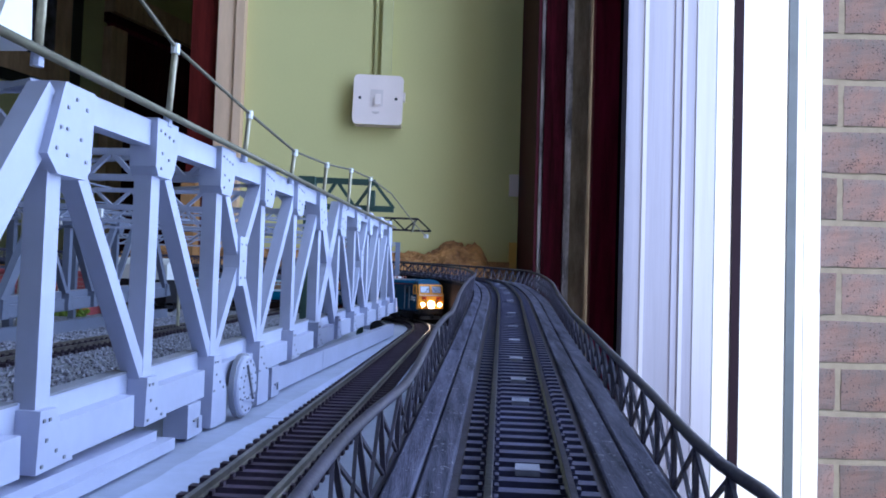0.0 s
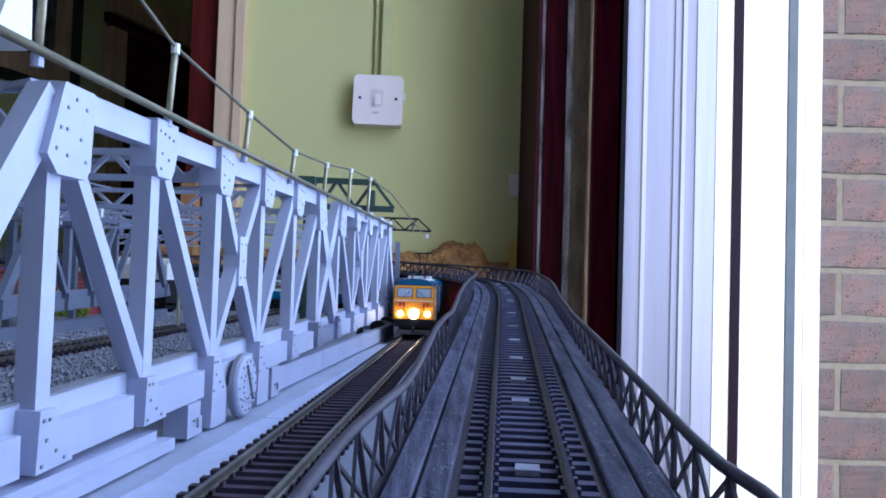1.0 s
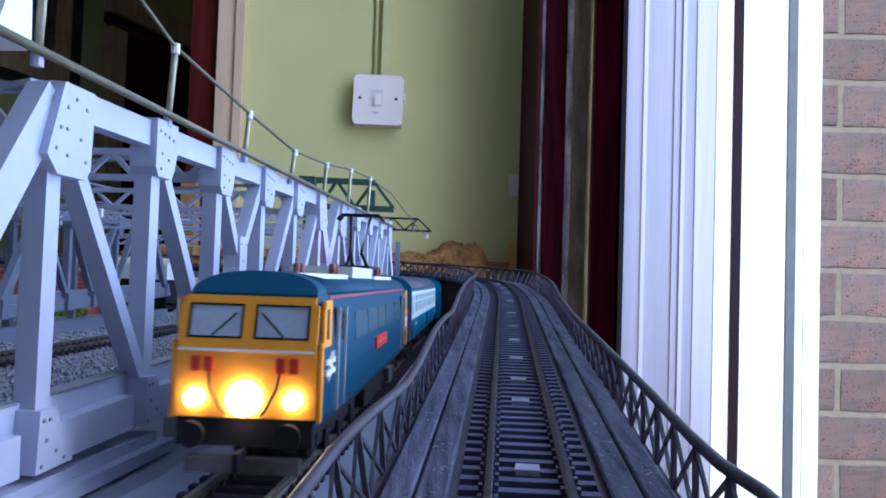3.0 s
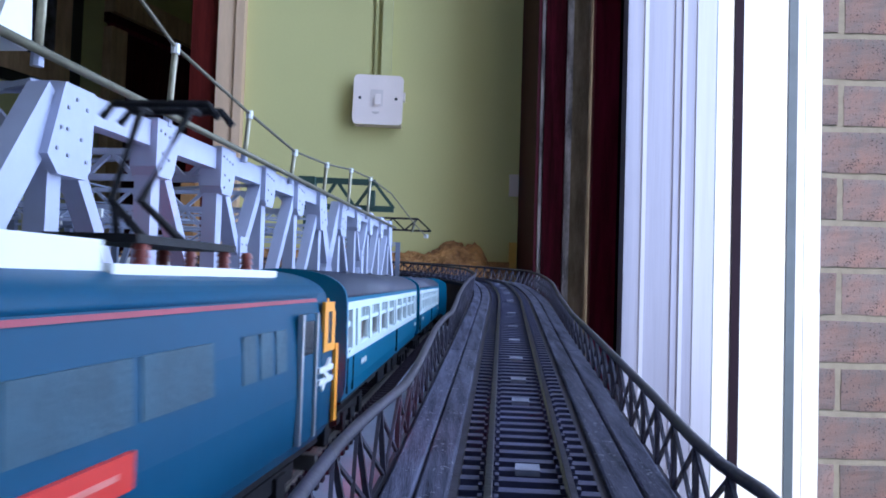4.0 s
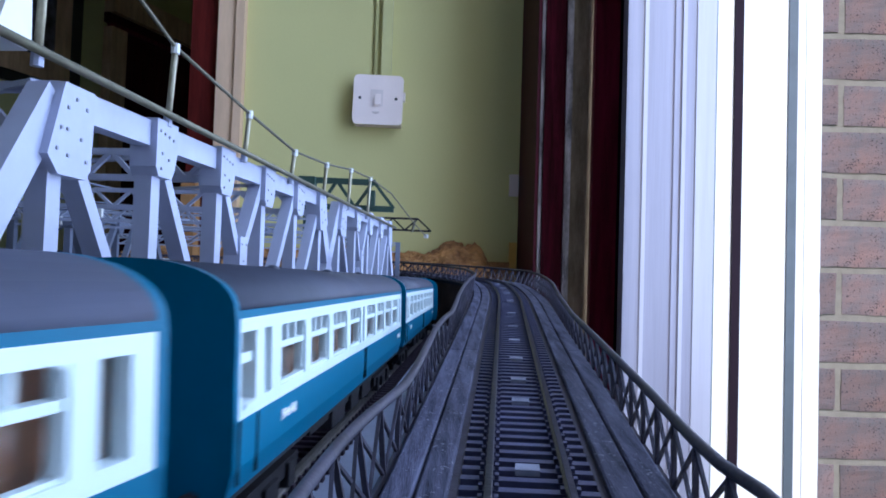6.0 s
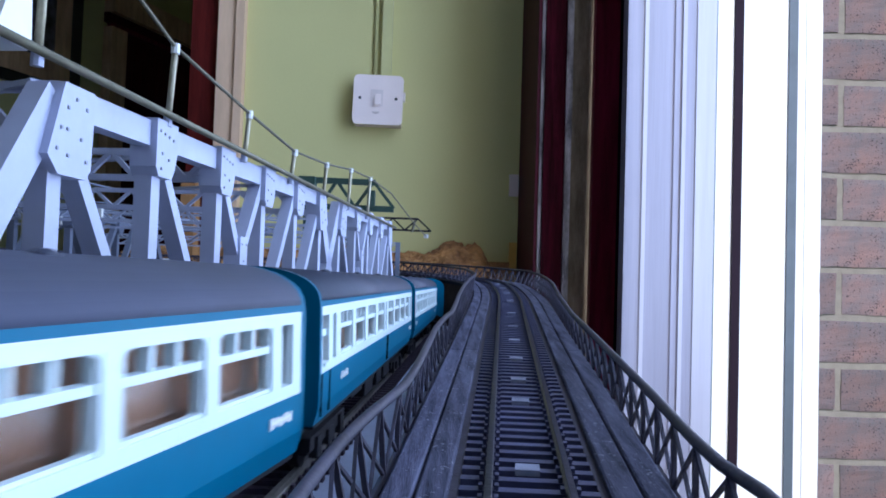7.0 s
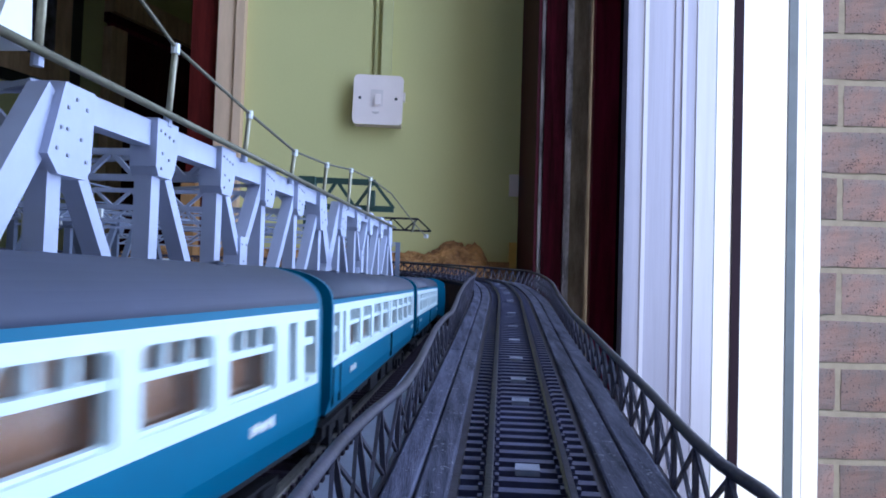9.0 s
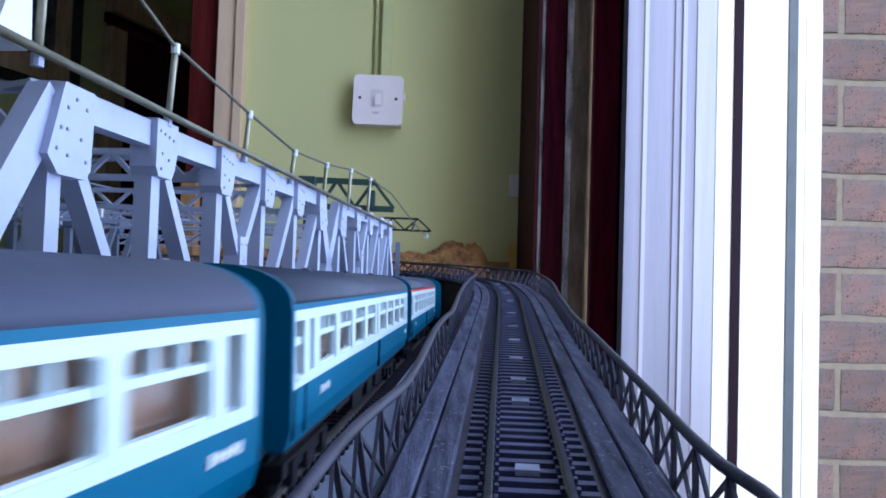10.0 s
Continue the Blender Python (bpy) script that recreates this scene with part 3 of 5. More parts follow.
def truss(name, y0, n, brace, x0, label, where=None, M_BRIDGE=None, bearings=(), ends=(0.012, 0.012)):
    """One side truss of a span: nodes at y0 + i * P, climbing gently. brace: the cross-braced panel; bearings: nodes that stand on the board."""
    P = 0.0520 * SY
    zt = lambda y: 1.0393 + 0.014 * (y - 0.18)
    zc = lambda y: 0.9697 + 0.024 * (y - 0.18)
    Y = lambda i: y0 + P * i
    T = lambda i, x=0.0: Vector((x0 + x, Y(i), zt(Y(i))))
    Bn = lambda i, x=0.0: Vector((x0 + x, Y(i), zc(Y(i)) - 0.004))
    s = thing(name, label, "model bridge", group="bridge trusses")
    s.matrix_world = where or BR
    M_BRIDGE = M_BRIDGE or M_PALE
    part("top_chord", bar(bmesh.new(), T(0), T(n), 0.0052, 0.0073), M_BRIDGE, s, "", bevel=0.0004)
    part("bottom_chord", bar(bmesh.new(), Bn(-1, -0.0030) - Vector((0, ends[0], 0.0042)), Bn(n + 1, -0.0030) + Vector((0, ends[1], -0.0042)), 0.004, 0.0162), M_BRIDGE, s, "", bevel=0.0004)
    for i in range(-1, n + 1):
        lo, hi = Y(i) + 0.004, Y(i + 1) - 0.0085
        part("walkway_beam", bar(bmesh.new(), (x0 + 0.0012, lo, zc(lo) - 0.0100), (x0 + 0.0012, hi, zc(hi) - 0.0100), 0.0042, 0.0092), M_BRIDGE, s, "", bevel=0.0004)
        part("chord_cap", bar(bmesh.new(), (x0 - 0.0030, Y(i) + 0.004, zc(Y(i)) + 0.0003), (x0 - 0.0030, Y(i + 1) - 0.004, zc(Y(i + 1)) + 0.0003), 0.0048, 0.0006), M_RIVET, s, "dark top edge")
    for i in range(n + 1):
        part("post", bar(bmesh.new(), T(i), Bn(i), 0.0056, 0.0052, (1, 0, 0)), M_BRIDGE, s, "", bevel=0.0003)
    part("end_post", bar(bmesh.new(), T(0), Bn(-1), 0.0090, 0.0052, (1, 0, 0)), M_BRIDGE, s, "", bevel=0.0003)
    part("end_post", bar(bmesh.new(), T(n), Bn(n + 1), 0.0090, 0.0052, (1, 0, 0)), M_BRIDGE, s, "", bevel=0.0003)
    for i in range(n):
        ways = [(i, i + 1)] if i < brace else [(i + 1, i)] if i > brace else [(i, i + 1), (i + 1, i)]
        for a, b in ways:
            part("diagonal", bar(bmesh.new(), T(a), Bn(b), 0.0042, 0.0050, (1, 0, 0)), M_BRIDGE, s, "", bevel=0.0003)
    c = (T(brace) + Bn(brace + 1)) / 2
    cp = part("centre_plate", B(c.x - 0.003, c.x + 0.0036, c.y - 0.0042, c.y + 0.0042, c.z - 0.0095, c.z + 0.0095), M_BRIDGE, s, "", bevel=0.0004)
    bm = bmesh.new()
    rivets(bm, [(c.y + a, c.z + b) for a in (-0.0025, 0.0025) for b in (-0.0065, 0.0065)] + [(c.y, c.z)], c.x + 0.0035)
    part("rivets", bm, M_RIVET, cp)
    for i in range(-1, n + 2):
        if 0 <= i <= n:
            q = T(i)
            u, v = q.y, q.z
            if i == 0:
                shape = [(u - 0.0005, v + 0.0034), (u + 0.0125, v + 0.0034), (u + 0.0125, v - 0.0045), (u + 0.0120, v - 0.0155), (u + 0.0098, v - 0.0180), (u - 0.0020, v - 0.0180), (u - 0.0064, v - 0.0140)]
                spots = [(a + 0.003, b - 0.0008) for a, b in ((0.006, -0.0005), (0.0015, 0.001), (-0.002, -0.0015), (-0.0045, -0.0065), (-0.002, -0.0065), (0.004, -0.008), (-0.006, -0.0115), (-0.0015, -0.0125), (0.0065, -0.0130))]
            elif i == n:
                shape = [(u - 0.0105, v + 0.0042), (u + 0.0035, v + 0.0042), (u + 0.0100, v - 0.0128), (u + 0.0058, v - 0.0172), (u - 0.0070, v - 0.0172), (u - 0.0105, v - 0.0040)]
                spots = [(a, b) for a, b in ((-0.007, 0.0005), (-0.002, 0.0005), (-0.006, -0.006), (0.0, -0.007), (0.004, -0.011), (-0.003, -0.013))]
            else:
                shape = [(u - 0.0046, v + 0.0044), (u + 0.0098, v + 0.0044), (u + 0.0098, v - 0.0044), (u + 0.0084, v - 0.0092), (u + 0.0062, v - 0.0124), (u - 0.0026, v - 0.0124), (u - 0.0046, v - 0.0097)]
                spots = [(-0.0024, 0.001), (0.0006, 0.0005), (0.0036, 0.0), (0.0066, -0.0005), (-0.0009, -0.0055), (0.0038, -0.0068), (-0.0012, -0.0100)]
            g = part("top_gusset", prism(bmesh.new(), shape, "x", x0 - 0.0034, x0 + 0.0046), M_BRIDGE, s, "", bevel=0.0003)
            bm = bmesh.new()
            rivets(bm, [(u + a, v + b) for a, b in spots], x0 + 0.0045)
            part("rivets", bm, M_RIVET, g)
        u, v = Y(i), zc(Y(i))
        low = BOARD_Z + 0.0013 if i in bearings else v - 0.0150
        shape = [(u - 0.0042, v - 0.0012), (u + 0.0024, v - 0.0012), (u + 0.0042, v - 0.0060), (u + 0.0100, v - 0.0145), (u + 0.0100, low), (u - 0.0050, low)]
        if low > v - 0.016:
            shape.pop(4)
        g = part("bottom_gusset", prism(bmesh.new(), shape, "x", x0 - 0.0034, x0 + 0.0048), M_BRIDGE, s, "", bevel=0.0004)
        bm = bmesh.new()
        rivets(bm, [(u + a, v + b) for a, b in ((-0.0028, -0.0035), (-0.0005, -0.0035), (-0.0015, -0.0080), (0.0025, -0.0110), (-0.0030, -0.0135), (0.0060, -0.0132))], x0 + 0.0047)
        part("rivets", bm, M_RIVET, g)
    first, last = Y(-1) - ends[0], Y(n + 1) + ends[1]
    spans = [(first, last)]
    if bearings:
        spans = [(first, Y(bearings[0]) - 0.0385), (Y(bearings[-1]) + 0.0315, last)]
        for e in (Y(bearings[0]) - 0.0240, Y(bearings[-1]) + 0.0170):
            f = part("bearing", B(x0 - 0.004, x0 + 0.0042, e, e + 0.0105, BOARD_Z + 0.0013, zc(e) - 0.0148), M_BRIDGE, s, "bearing block with a hooked pin", bevel=0.0004)
            bm = bmesh.new()
            tube(bm, [(x0 + 0.0046, e + 0.004, BOARD_Z + 0.0065), (x0 + 0.0050, e + 0.0065, BOARD_Z + 0.0072), (x0 + 0.0050, e + 0.0068, BOARD_Z + 0.0040)], 0.0004, 6)
            part("pin", bm, M_RIVET, f)
            part("packing", B(x0 - 0.004, x0 + 0.0036, e + 0.0105, e + 0.0140, BOARD_Z + 0.0013, BOARD_Z + 0.0068), M_BRIDGE, s, "", bevel=0.0003)
    for k, (lo, hi) in enumerate(spans):
        if k == 0 and bearings:
            part("plinth", B(x0 - 0.004, x0 + 0.0062, lo, hi, BOARD_Z + 0.0013, BOARD_Z + 0.0048), M_BRIDGE, s, "low stepped plinth on the baseboard", bevel=0.0006)
            part("plinth", B(x0 - 0.004, x0 + 0.0030, lo, hi - 0.006, BOARD_Z + 0.0049, BOARD_Z + 0.0078), M_BRIDGE, s, "", bevel=0.0006)
        else:
            part("abutment", B(x0 - 0.004, x0 + 0.0012, lo, hi, BOARD_Z + 0.0013, BOARD_Z + 0.0125), M_BRIDGE, s, "low abutment wall under the span", bevel=0.0006)
    return s


def lattice(bm, a, b, h, n, w=0.0016):
    """A flat lattice girder between a and b, h high."""
    a, b = Vector(a), Vector(b)
    up = Vector((0, 0, h))
    bar(bm, a, b, w * 1.4, w * 1.4)
    bar(bm, a + up, b + up, w * 1.4, w * 1.4)
    for i in range(n):
        p, q = a.lerp(b, i / n), a.lerp(b, (i + 1) / n)
        bar(bm, p if i % 2 else p + up, q + up if i % 2 else q, w, w)
    bar(bm, a, a + up, w, w)
    bar(bm, b, b + up, w, w)
    return bm


def bridge():
    P = 0.0520 * SY
    y0 = 0.1795 * SY
    lab = "pale grey riveted truss with vertical posts and diagonals"
    truss("bridge_truss", y0, 5, 2, 0.0, lab, bearings=(2, 3), ends=(0.012, -0.0265))
    truss("bridge_truss", y0 + 6 * P, 4, 1, 0.0, lab + ", shorter span", ends=(-0.0263, 0.012))
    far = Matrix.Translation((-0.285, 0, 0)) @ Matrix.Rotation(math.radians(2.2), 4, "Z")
    # far trusses have their shade in the darker plastic
    dark = "riveted truss on the far side of the bridge, shade in its colour"
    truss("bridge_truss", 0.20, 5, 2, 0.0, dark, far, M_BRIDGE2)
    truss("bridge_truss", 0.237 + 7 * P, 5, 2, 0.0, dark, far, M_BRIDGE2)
    for i, n in ((0, 22), (2, 24), (5, 26), (8, 28)):
        g = thing("portal_girder", "pale grey lattice girder across the bridge top", "girder", group="bridge portal girders")
        g.matrix_world = BR
        y = y0 + P * i
        y += 0.005
        z = 1.0328 + 0.014 * (y - 0.18)
        part("lattice", lattice(bmesh.new(), (-0.20 - 0.016 * i, y, z), (-0.0027, y, z), 0.0096, n, 0.0017), M_BRIDGE, g)
    for i in (0, 1, 2, 3, 4):
        g = thing("lateral_brace", "slim pale grey brace lying across the bridge top", "brace", group="bridge lateral braces")
        g.matrix_world = BR
        part("brace_bar", bar(bmesh.new(), (-0.0027, y0 + P * i, 1.0425 + 0.0007 * i), (-0.10, y0 + P * (i + 1), 1.0432 + 0.0007 * i), 0.003, 0.0014), M_BRIDGE, g)
    r = thing("drive_wheel", "round riveted cover plate on the bridge side", "cover plate")
    r.matrix_world = BR
    yc = 0.306 * SY
    bm = bmesh.new()
    bmesh.ops.create_cone(bm, cap_ends=True, segments=36, radius1=0.0114, radius2=0.0112, depth=0.0024, matrix=pose(0.0074, yc, 0.9575, 0, 90, 0))
    part("disc", bm, M_BRIDGE, r, "", bevel=0.0006)
    bm = bmesh.new()
    bmesh.ops.create_cone(bm, cap_ends=True, segments=36, radius1=0.0122, radius2=0.0122, depth=0.0018, matrix=pose(0.0060, yc, 0.9575, 0, 90, 0))
    part("rim", bm, M_RIVET, r, "dark rim")
    bm = bmesh.new()
    for k in range(14):
        a = 2 * math.pi * k / 14
        rivets(bm, [(yc + 0.0093 * math.cos(a), 0.9575 + 0.0093 * math.sin(a)), (yc + 0.005 * math.cos(a), 0.9575 + 0.005 * math.sin(a))], 0.0085)
    part("rivets", bm, M_RIVET, r)
    part("bracing_bar", bar(bmesh.new(), (0.0089, yc - 0.002, 0.9655), (0.0089, yc + 0.006, 0.9515), 0.0006, 0.0010, (1, 0, 0)), M_RIVET, r)
    part("bracing_bar", bar(bmesh.new(), (0.0089, yc - 0.007, 0.953), (0.0089, yc + 0.006, 0.9512), 0.0006, 0.0010, (1, 0, 0)), M_BRIDGE, r)
    # conductor tube on the top chord, with brass stanchions and a wire
    t = thing("top_rail", "dull tube along the bridge's top chord", "tube")
    t.matrix_world = BR
    bm = bmesh.new()
    tube(bm, [(0.006, 0.10, 1.046), (0.006, 0.72, 1.0465)], 0.0011, 8)
    part("tube", bm, M_WIRE, t, "", smooth=True)
    w = thing("overhead_wire", "thin dull overhead wire held by the stanchions", "wire")
    w.matrix_world = BR
    tops = []
    for y, z in ((0.1685, 1.084), (0.2345, 1.0672), (0.304, 1.0622), (0.371, 1.0585), (0.438, 1.0626), (0.507, 1.0694), (0.58, 1.0735)):
        y *= SY
        s = thing("stanchion", "slim brass stanchion standing on the bridge's top", "stanchion", group="bridge stanchions")
        s.matrix_world = BR
        part("rod", tube(bmesh.new(), [(0.004, y, 1.0432), (0.0055, y, z)], 0.0010, 8), M_BRASS, s, "", smooth=True)
        part("foot", tube(bmesh.new(), [(0.004, y, 1.0432), (0.0042, y, 1.0465)], 0.0014, 8), M_PALE, s, "pale foot")
        part("cap", tube(bmesh.new(), [(0.0055, y, z - 0.002), (0.0055, y, z + 0.001)], 0.0014, 8), M_WHITEP, s, "pale cap")
        tops.append(Vector((0.0055, y, z)))
    pts = [Vector((0.005, 0.06, 1.11))] + tops + [Vector((0.010, 0.66, 1.071)), Vector((0.020, 0.76, 1.052)), Vector((0.022, 0.84, 1.0465))]
    part("wire", tube(bmesh.new(), pts, 0.0006, 6), M_WIRE, w, "", smooth=True)
    part("insulator", B(0.020, 0.024, 0.838, 0.845, 1.0445, 1.0485), M_WHITEP, w, "white insulator", bevel=0.0005)
    k = thing("white_bracket", "blurred white plastic bracket at the bridge's near end", "bracket")
    k.matrix_world = BR
    bm = bmesh.new()
    prism(bm, [(0.1545, 1.046), (0.1655, 1.0455), (0.1668, 1.048), (0.1664, 1.056), (0.1655, 1.064), (0.1665, 1.072), (0.1605, 1.073), (0.1612, 1.062), (0.1570, 1.052)], "x", -0.004, 0.004)
    part("bracket_body", bm, M_WHITEP, k, "", bevel=0.0012)


bridge()


# ---- train ----
COACH_L, LOCO_L, PITCH = 0.266, 0.234, 0.290
SIDE = [(0.0166, 0.0145), (0.0178, 0.019), (0.0178, 0.0265)]


def wheelset(bm, y, r=0.0062):
    for s in (-1, 1):
        bmesh.ops.create_cone(bm, cap_ends=True, segments=20, radius1=r, radius2=r, depth=0.0025, matrix=pose(s * 0.0085, y, r, 0, 90, 0))


def bogie(parent, y, wb=0.034):
    b = part("bogie", B(-0.0125, 0.0125, y - wb * 0.72, y + wb * 0.72, 0.0045, 0.0085), M_BLACK, parent, "black bogie", bevel=0.0006)
    for s in (-1, 1):
        bm = B(s * 0.0125 - 0.001, s * 0.0125 + 0.001, y - wb * 0.75, y + wb * 0.75, 0.0055, 0.0090)
        for d in (-1, 1):
            box(bm, s * 0.0132 - 0.0012, s * 0.0132 + 0.0012, y + d * wb / 2 - 0.003, y + d * wb / 2 + 0.003, 0.003, 0.0085)
        box(bm, s * 0.0132 - 0.0012, s * 0.0132 + 0.0012, y - 0.005, y + 0.005, 0.0035, 0.0075)
        part("side_frame", bm, M_BLACK, b, "", bevel=0.0003)
    for d in (-1, 1):
        bm = bmesh.new()
        wheelset(bm, y + d * wb / 2)
        part("wheelset", bm, M_BLACK, b)


def shell(bm, prof, y0, y1, t=0.0008):
    """An open strip of skin 0.8 mm thick on both sides: prof from low to high on the right side, mirrored."""
    for s in (-1, 1):
        out = [(s * p, q) for p, q in prof] + [(s * (p - t), q) for p, q in prof[::-1]]
        prism(bm, out, "y", y0, y1)
    return bm


WINDOWS = ([(0.0035, 0.0118, "door"), (0.0172, 0.0218, "narrow")] + [(0.0290 + 0.0272 * i, 0.0502 + 0.0272 * i, "wide") for i in range(4)] + [(0.1352, 0.1392, "narrow")]
           + [(0.1452 + 0.0268 * i, 0.1674 + 0.0268 * i, "wide") for i in range(4)] + [(0.2527, 0.2586, "narrow")])


def coach(label, stripe=False):
    L = COACH_L
    c = thing("railway_coach", label, "railway coach", group="coaches of the train")
    h = L / 2
    part("lower_panel", shell(bmesh.new(), SIDE, -h, h), M_BLUE, c, "rail blue lower bodyside")
    # white window band: sills, heads and the pillars between openings
    zb, z0, zm, z1, zt = 0.0265, 0.0288, 0.0362, 0.0402, 0.0424
    xo = lambda z: 0.0178 - 0.0004 * (z - zb) / (zt - zb)
    bm = bmesh.new()
    shell(bm, [(xo(zb), zb), (xo(z0), z0)], -h + 0.0015, h - 0.0015, 0.0027)
    shell(bm, [(xo(z1), z1), (xo(zt), zt)], -h + 0.0015, h - 0.0015, 0.0027)
    edge = -h + 0.0015
    for a, b, kind in WINDOWS:
        shell(bm, [(xo(z0), z0), (xo(z1), z1)], edge, a - h, 0.0027)
        edge = b - h
    shell(bm, [(xo(z0), z0), (xo(z1), z1)], edge, h - 0.0015, 0.0027)
    part("window_band", bm, M_GREYW, c, "white-grey window band")
    for a, b, kind in WINDOWS:
        for s in (-1, 1):
            x = s * 0.0164
            f = bmesh.new()
            if kind == "wide":
                box(f, *sorted((x - s * 0.0014, x + s * 0.0007)), a - h, b - h, zm - 0.0006, zm + 0.0006)
                for q in (0.34, 0.66):
                    m = a + (b - a) * q - h
                    box(f, *sorted((x - s * 0.0014, x + s * 0.0005)), m - 0.0006, m + 0.0006, zm, z1)
                for e0, e1 in ((a, a + 0.0006), (b - 0.0006, b)):
                    box(f, x - 0.0004, x + 0.0005, e0 - h, e1 - h, z0, z1)
                box(f, x - 0.0004, x + 0.0008, a - h, b - h, z0, z0 + 0.0005)
                r = 0.0020
                for cy, dy in ((a - h, 1), (b - h, -1)):
                    for cz, dz in ((z0, 1), (z1, -1)):
                        prism(f, [(cy, cz), (cy + dy * r, cz), (cy + dy * 0.3 * r, cz + dz * 0.3 * r), (cy, cz + dz * r)], "x", *sorted((s * 0.0152, s * 0.0173)))
            elif kind == "door":
                box(f, x - 0.0004, x + 0.0004, a - h, b - h, zm - 0.0012, zm + 0.0004)
                box(f, *sorted((s * 0.0176, s * 0.0182)), a - h + 0.001, b - h - 0.001, z0 - 0.0009, z0 - 0.0001)
            else:
                box(f, x - 0.0004, x + 0.0004, a - h, a - h + 0.0004, z0, z1)
                box(f, x - 0.0004, x + 0.0004, b - h - 0.0004, b - h, z0, z1)
            win = part("window_frame", f, M_GREYW, c)
            part("glazing", B(x - s * 0.0017 - 0.0001, x - s * 0.0017 + 0.0001, a - h, b - h, z0, z1), M_CLEAR, win)
    part("cantrail", shell(bmesh.new(), [(0.0174, 0.0424), (0.0173, 0.0437)], -h, h), M_REDP if stripe else M_BLUE, c, "red cantrail stripe" if stripe else "blue cantrail stripe")
    arc = [(0.0173 * max(0.0, math.cos(math.radians(k))) ** 0.9, 0.0434 + 0.0081 * math.sin(math.radians(k)) ** 0.92) for k in (0, 8, 16, 25, 34, 44, 54, 64, 73, 82)] + [(0.0, 0.0515)]
    ring = arc + [(-p, q) for p, q in arc[-2::-1]]
    part("roof", prism(bmesh.new(), ring, "y", -h + 0.0022, h - 0.0022), M_ROOF, c, "dark grey roof", smooth="sides")
    for s in (-1, 1):
        face = [(0.0166, 0.0145), (0.0178, 0.019), (0.0178, 0.0265), (0.0175, 0.0424)] + arc[:]
        face = face + [(-p, q) for p, q in face[-2::-1]]
        y = s * (h - 0.0012)
        e = part("end_wall", prism(bmesh.new(), face, "y", y - 0.0012, y + 0.0012), M_BLUE, c, "rail blue end", bevel=0.0010)
        part("gangway", B(-0.006, 0.006, s * h - 0.0002, s * (h + 0.0085), 0.0165, 0.044) if s > 0 else B(-0.006, 0.006, -h - 0.0085, -h + 0.0002, 0.0165, 0.044), M_GANG, e, "dark blue-grey corridor connection", bevel=0.0008)
        for x in (-0.0115, 0.0115):
            bm = bmesh.new()
            tube(bm, [(x, s * h, 0.0145), (x, s * (h + 0.004), 0.0145)], 0.0016, 8)
            part("buffer", bm, M_BLACK, e)
    part("floor_pan", B(-0.0164, 0.0164, -h + 0.002, h - 0.002, 0.0135, 0.0165), M_BLACK, c)
    st = B(-0.005, 0.005, 0, 0.0035, 0, 0.018)
    box(st, -0.005, 0.005, -0.005, 0.0, 0, 0.008)
    box(st, -0.005, 0.005, 0.0035, 0.0085, 0, 0.008)
    seat = mesh_of(st, M_SEAT)
    for k in range(9):
        for q in (-1, 1):
            part("seat", seat, None, c).location = (q * 0.0058, -h + 0.030 + 0.0265 * k, 0.0165)
    part("corridor_screen", B(-0.0120, -0.0114, -h + 0.003, h - 0.003, 0.0165, 0.0423), M_SCREEN, c, "brown corridor partition")
    part("corridor_screen", B(0.0114, 0.0120, -h + 0.003, h - 0.003, 0.0165, 0.0423), M_SCREEN, c, "brown corridor partition")
    # white panel added under the roof to brighten the interior
    part("ceiling_panel", B(-0.0160, 0.0160, -h + 0.003, h - 0.003, 0.0424, 0.0430), M_WHITEP, c, "white inner panel added to reflect light")
    for k in range(7):
        y = -h + 0.03 + k * 0.034
        x = 0.006 * (1 if k % 2 else -1)
        bm = bmesh.new()
        bmesh.ops.create_icosphere(bm, subdivisions=2, radius=0.0018, matrix=pose(x, y, 0.0508) @ Matrix.Diagonal((1, 1.2, 0.6, 1)))
        part("roof_vent", bm, M_ROOF, c, "", smooth=True)
    # worn white lettering that cannot be read
    for y0, q in ((0.030, 1), (0.030, -1), (0.247, 1), (0.247, -1)):
        x = q * 0.01785
        bm = B(x - 0.00012, x + 0.00012, -h + y0, -h + y0 + 0.0112, 0.0228, 0.0233)
        for k in range(5):
            y = -h + y0 + 0.0024 * k
            box(bm, x - 0.0002, x + 0.0002, y, y + 0.0016, 0.0220 + 0.0003 * (k % 2), 0.0240 - 0.0002 * (k % 3))
        part("lettering", bm, M_WHITEP, c, "small white lettering bars")
    for y in (0.0025, 0.0128, 0.1405, 0.1440):
        part("door_seam", B(0.0176, 0.0181, -h + y, -h + y + 0.0004, 0.0165, 0.0264), M_BLACK, c)
    box_y = [(-0.03, -0.008), (0.004, 0.02), (0.028, 0.05)]
    for a, b in box_y:
        part("battery_box", B(0.004, 0.0145, a, b, 0.0065, 0.0140), M_BLACK, c, "", bevel=0.0006)
    part("truss_rod", B(-0.013, 0.0135, -0.055, 0.06, 0.0095, 0.0112), M_BLACK, c)
    for y in (-0.094, 0.094):
        bogie(c, y)
    return c


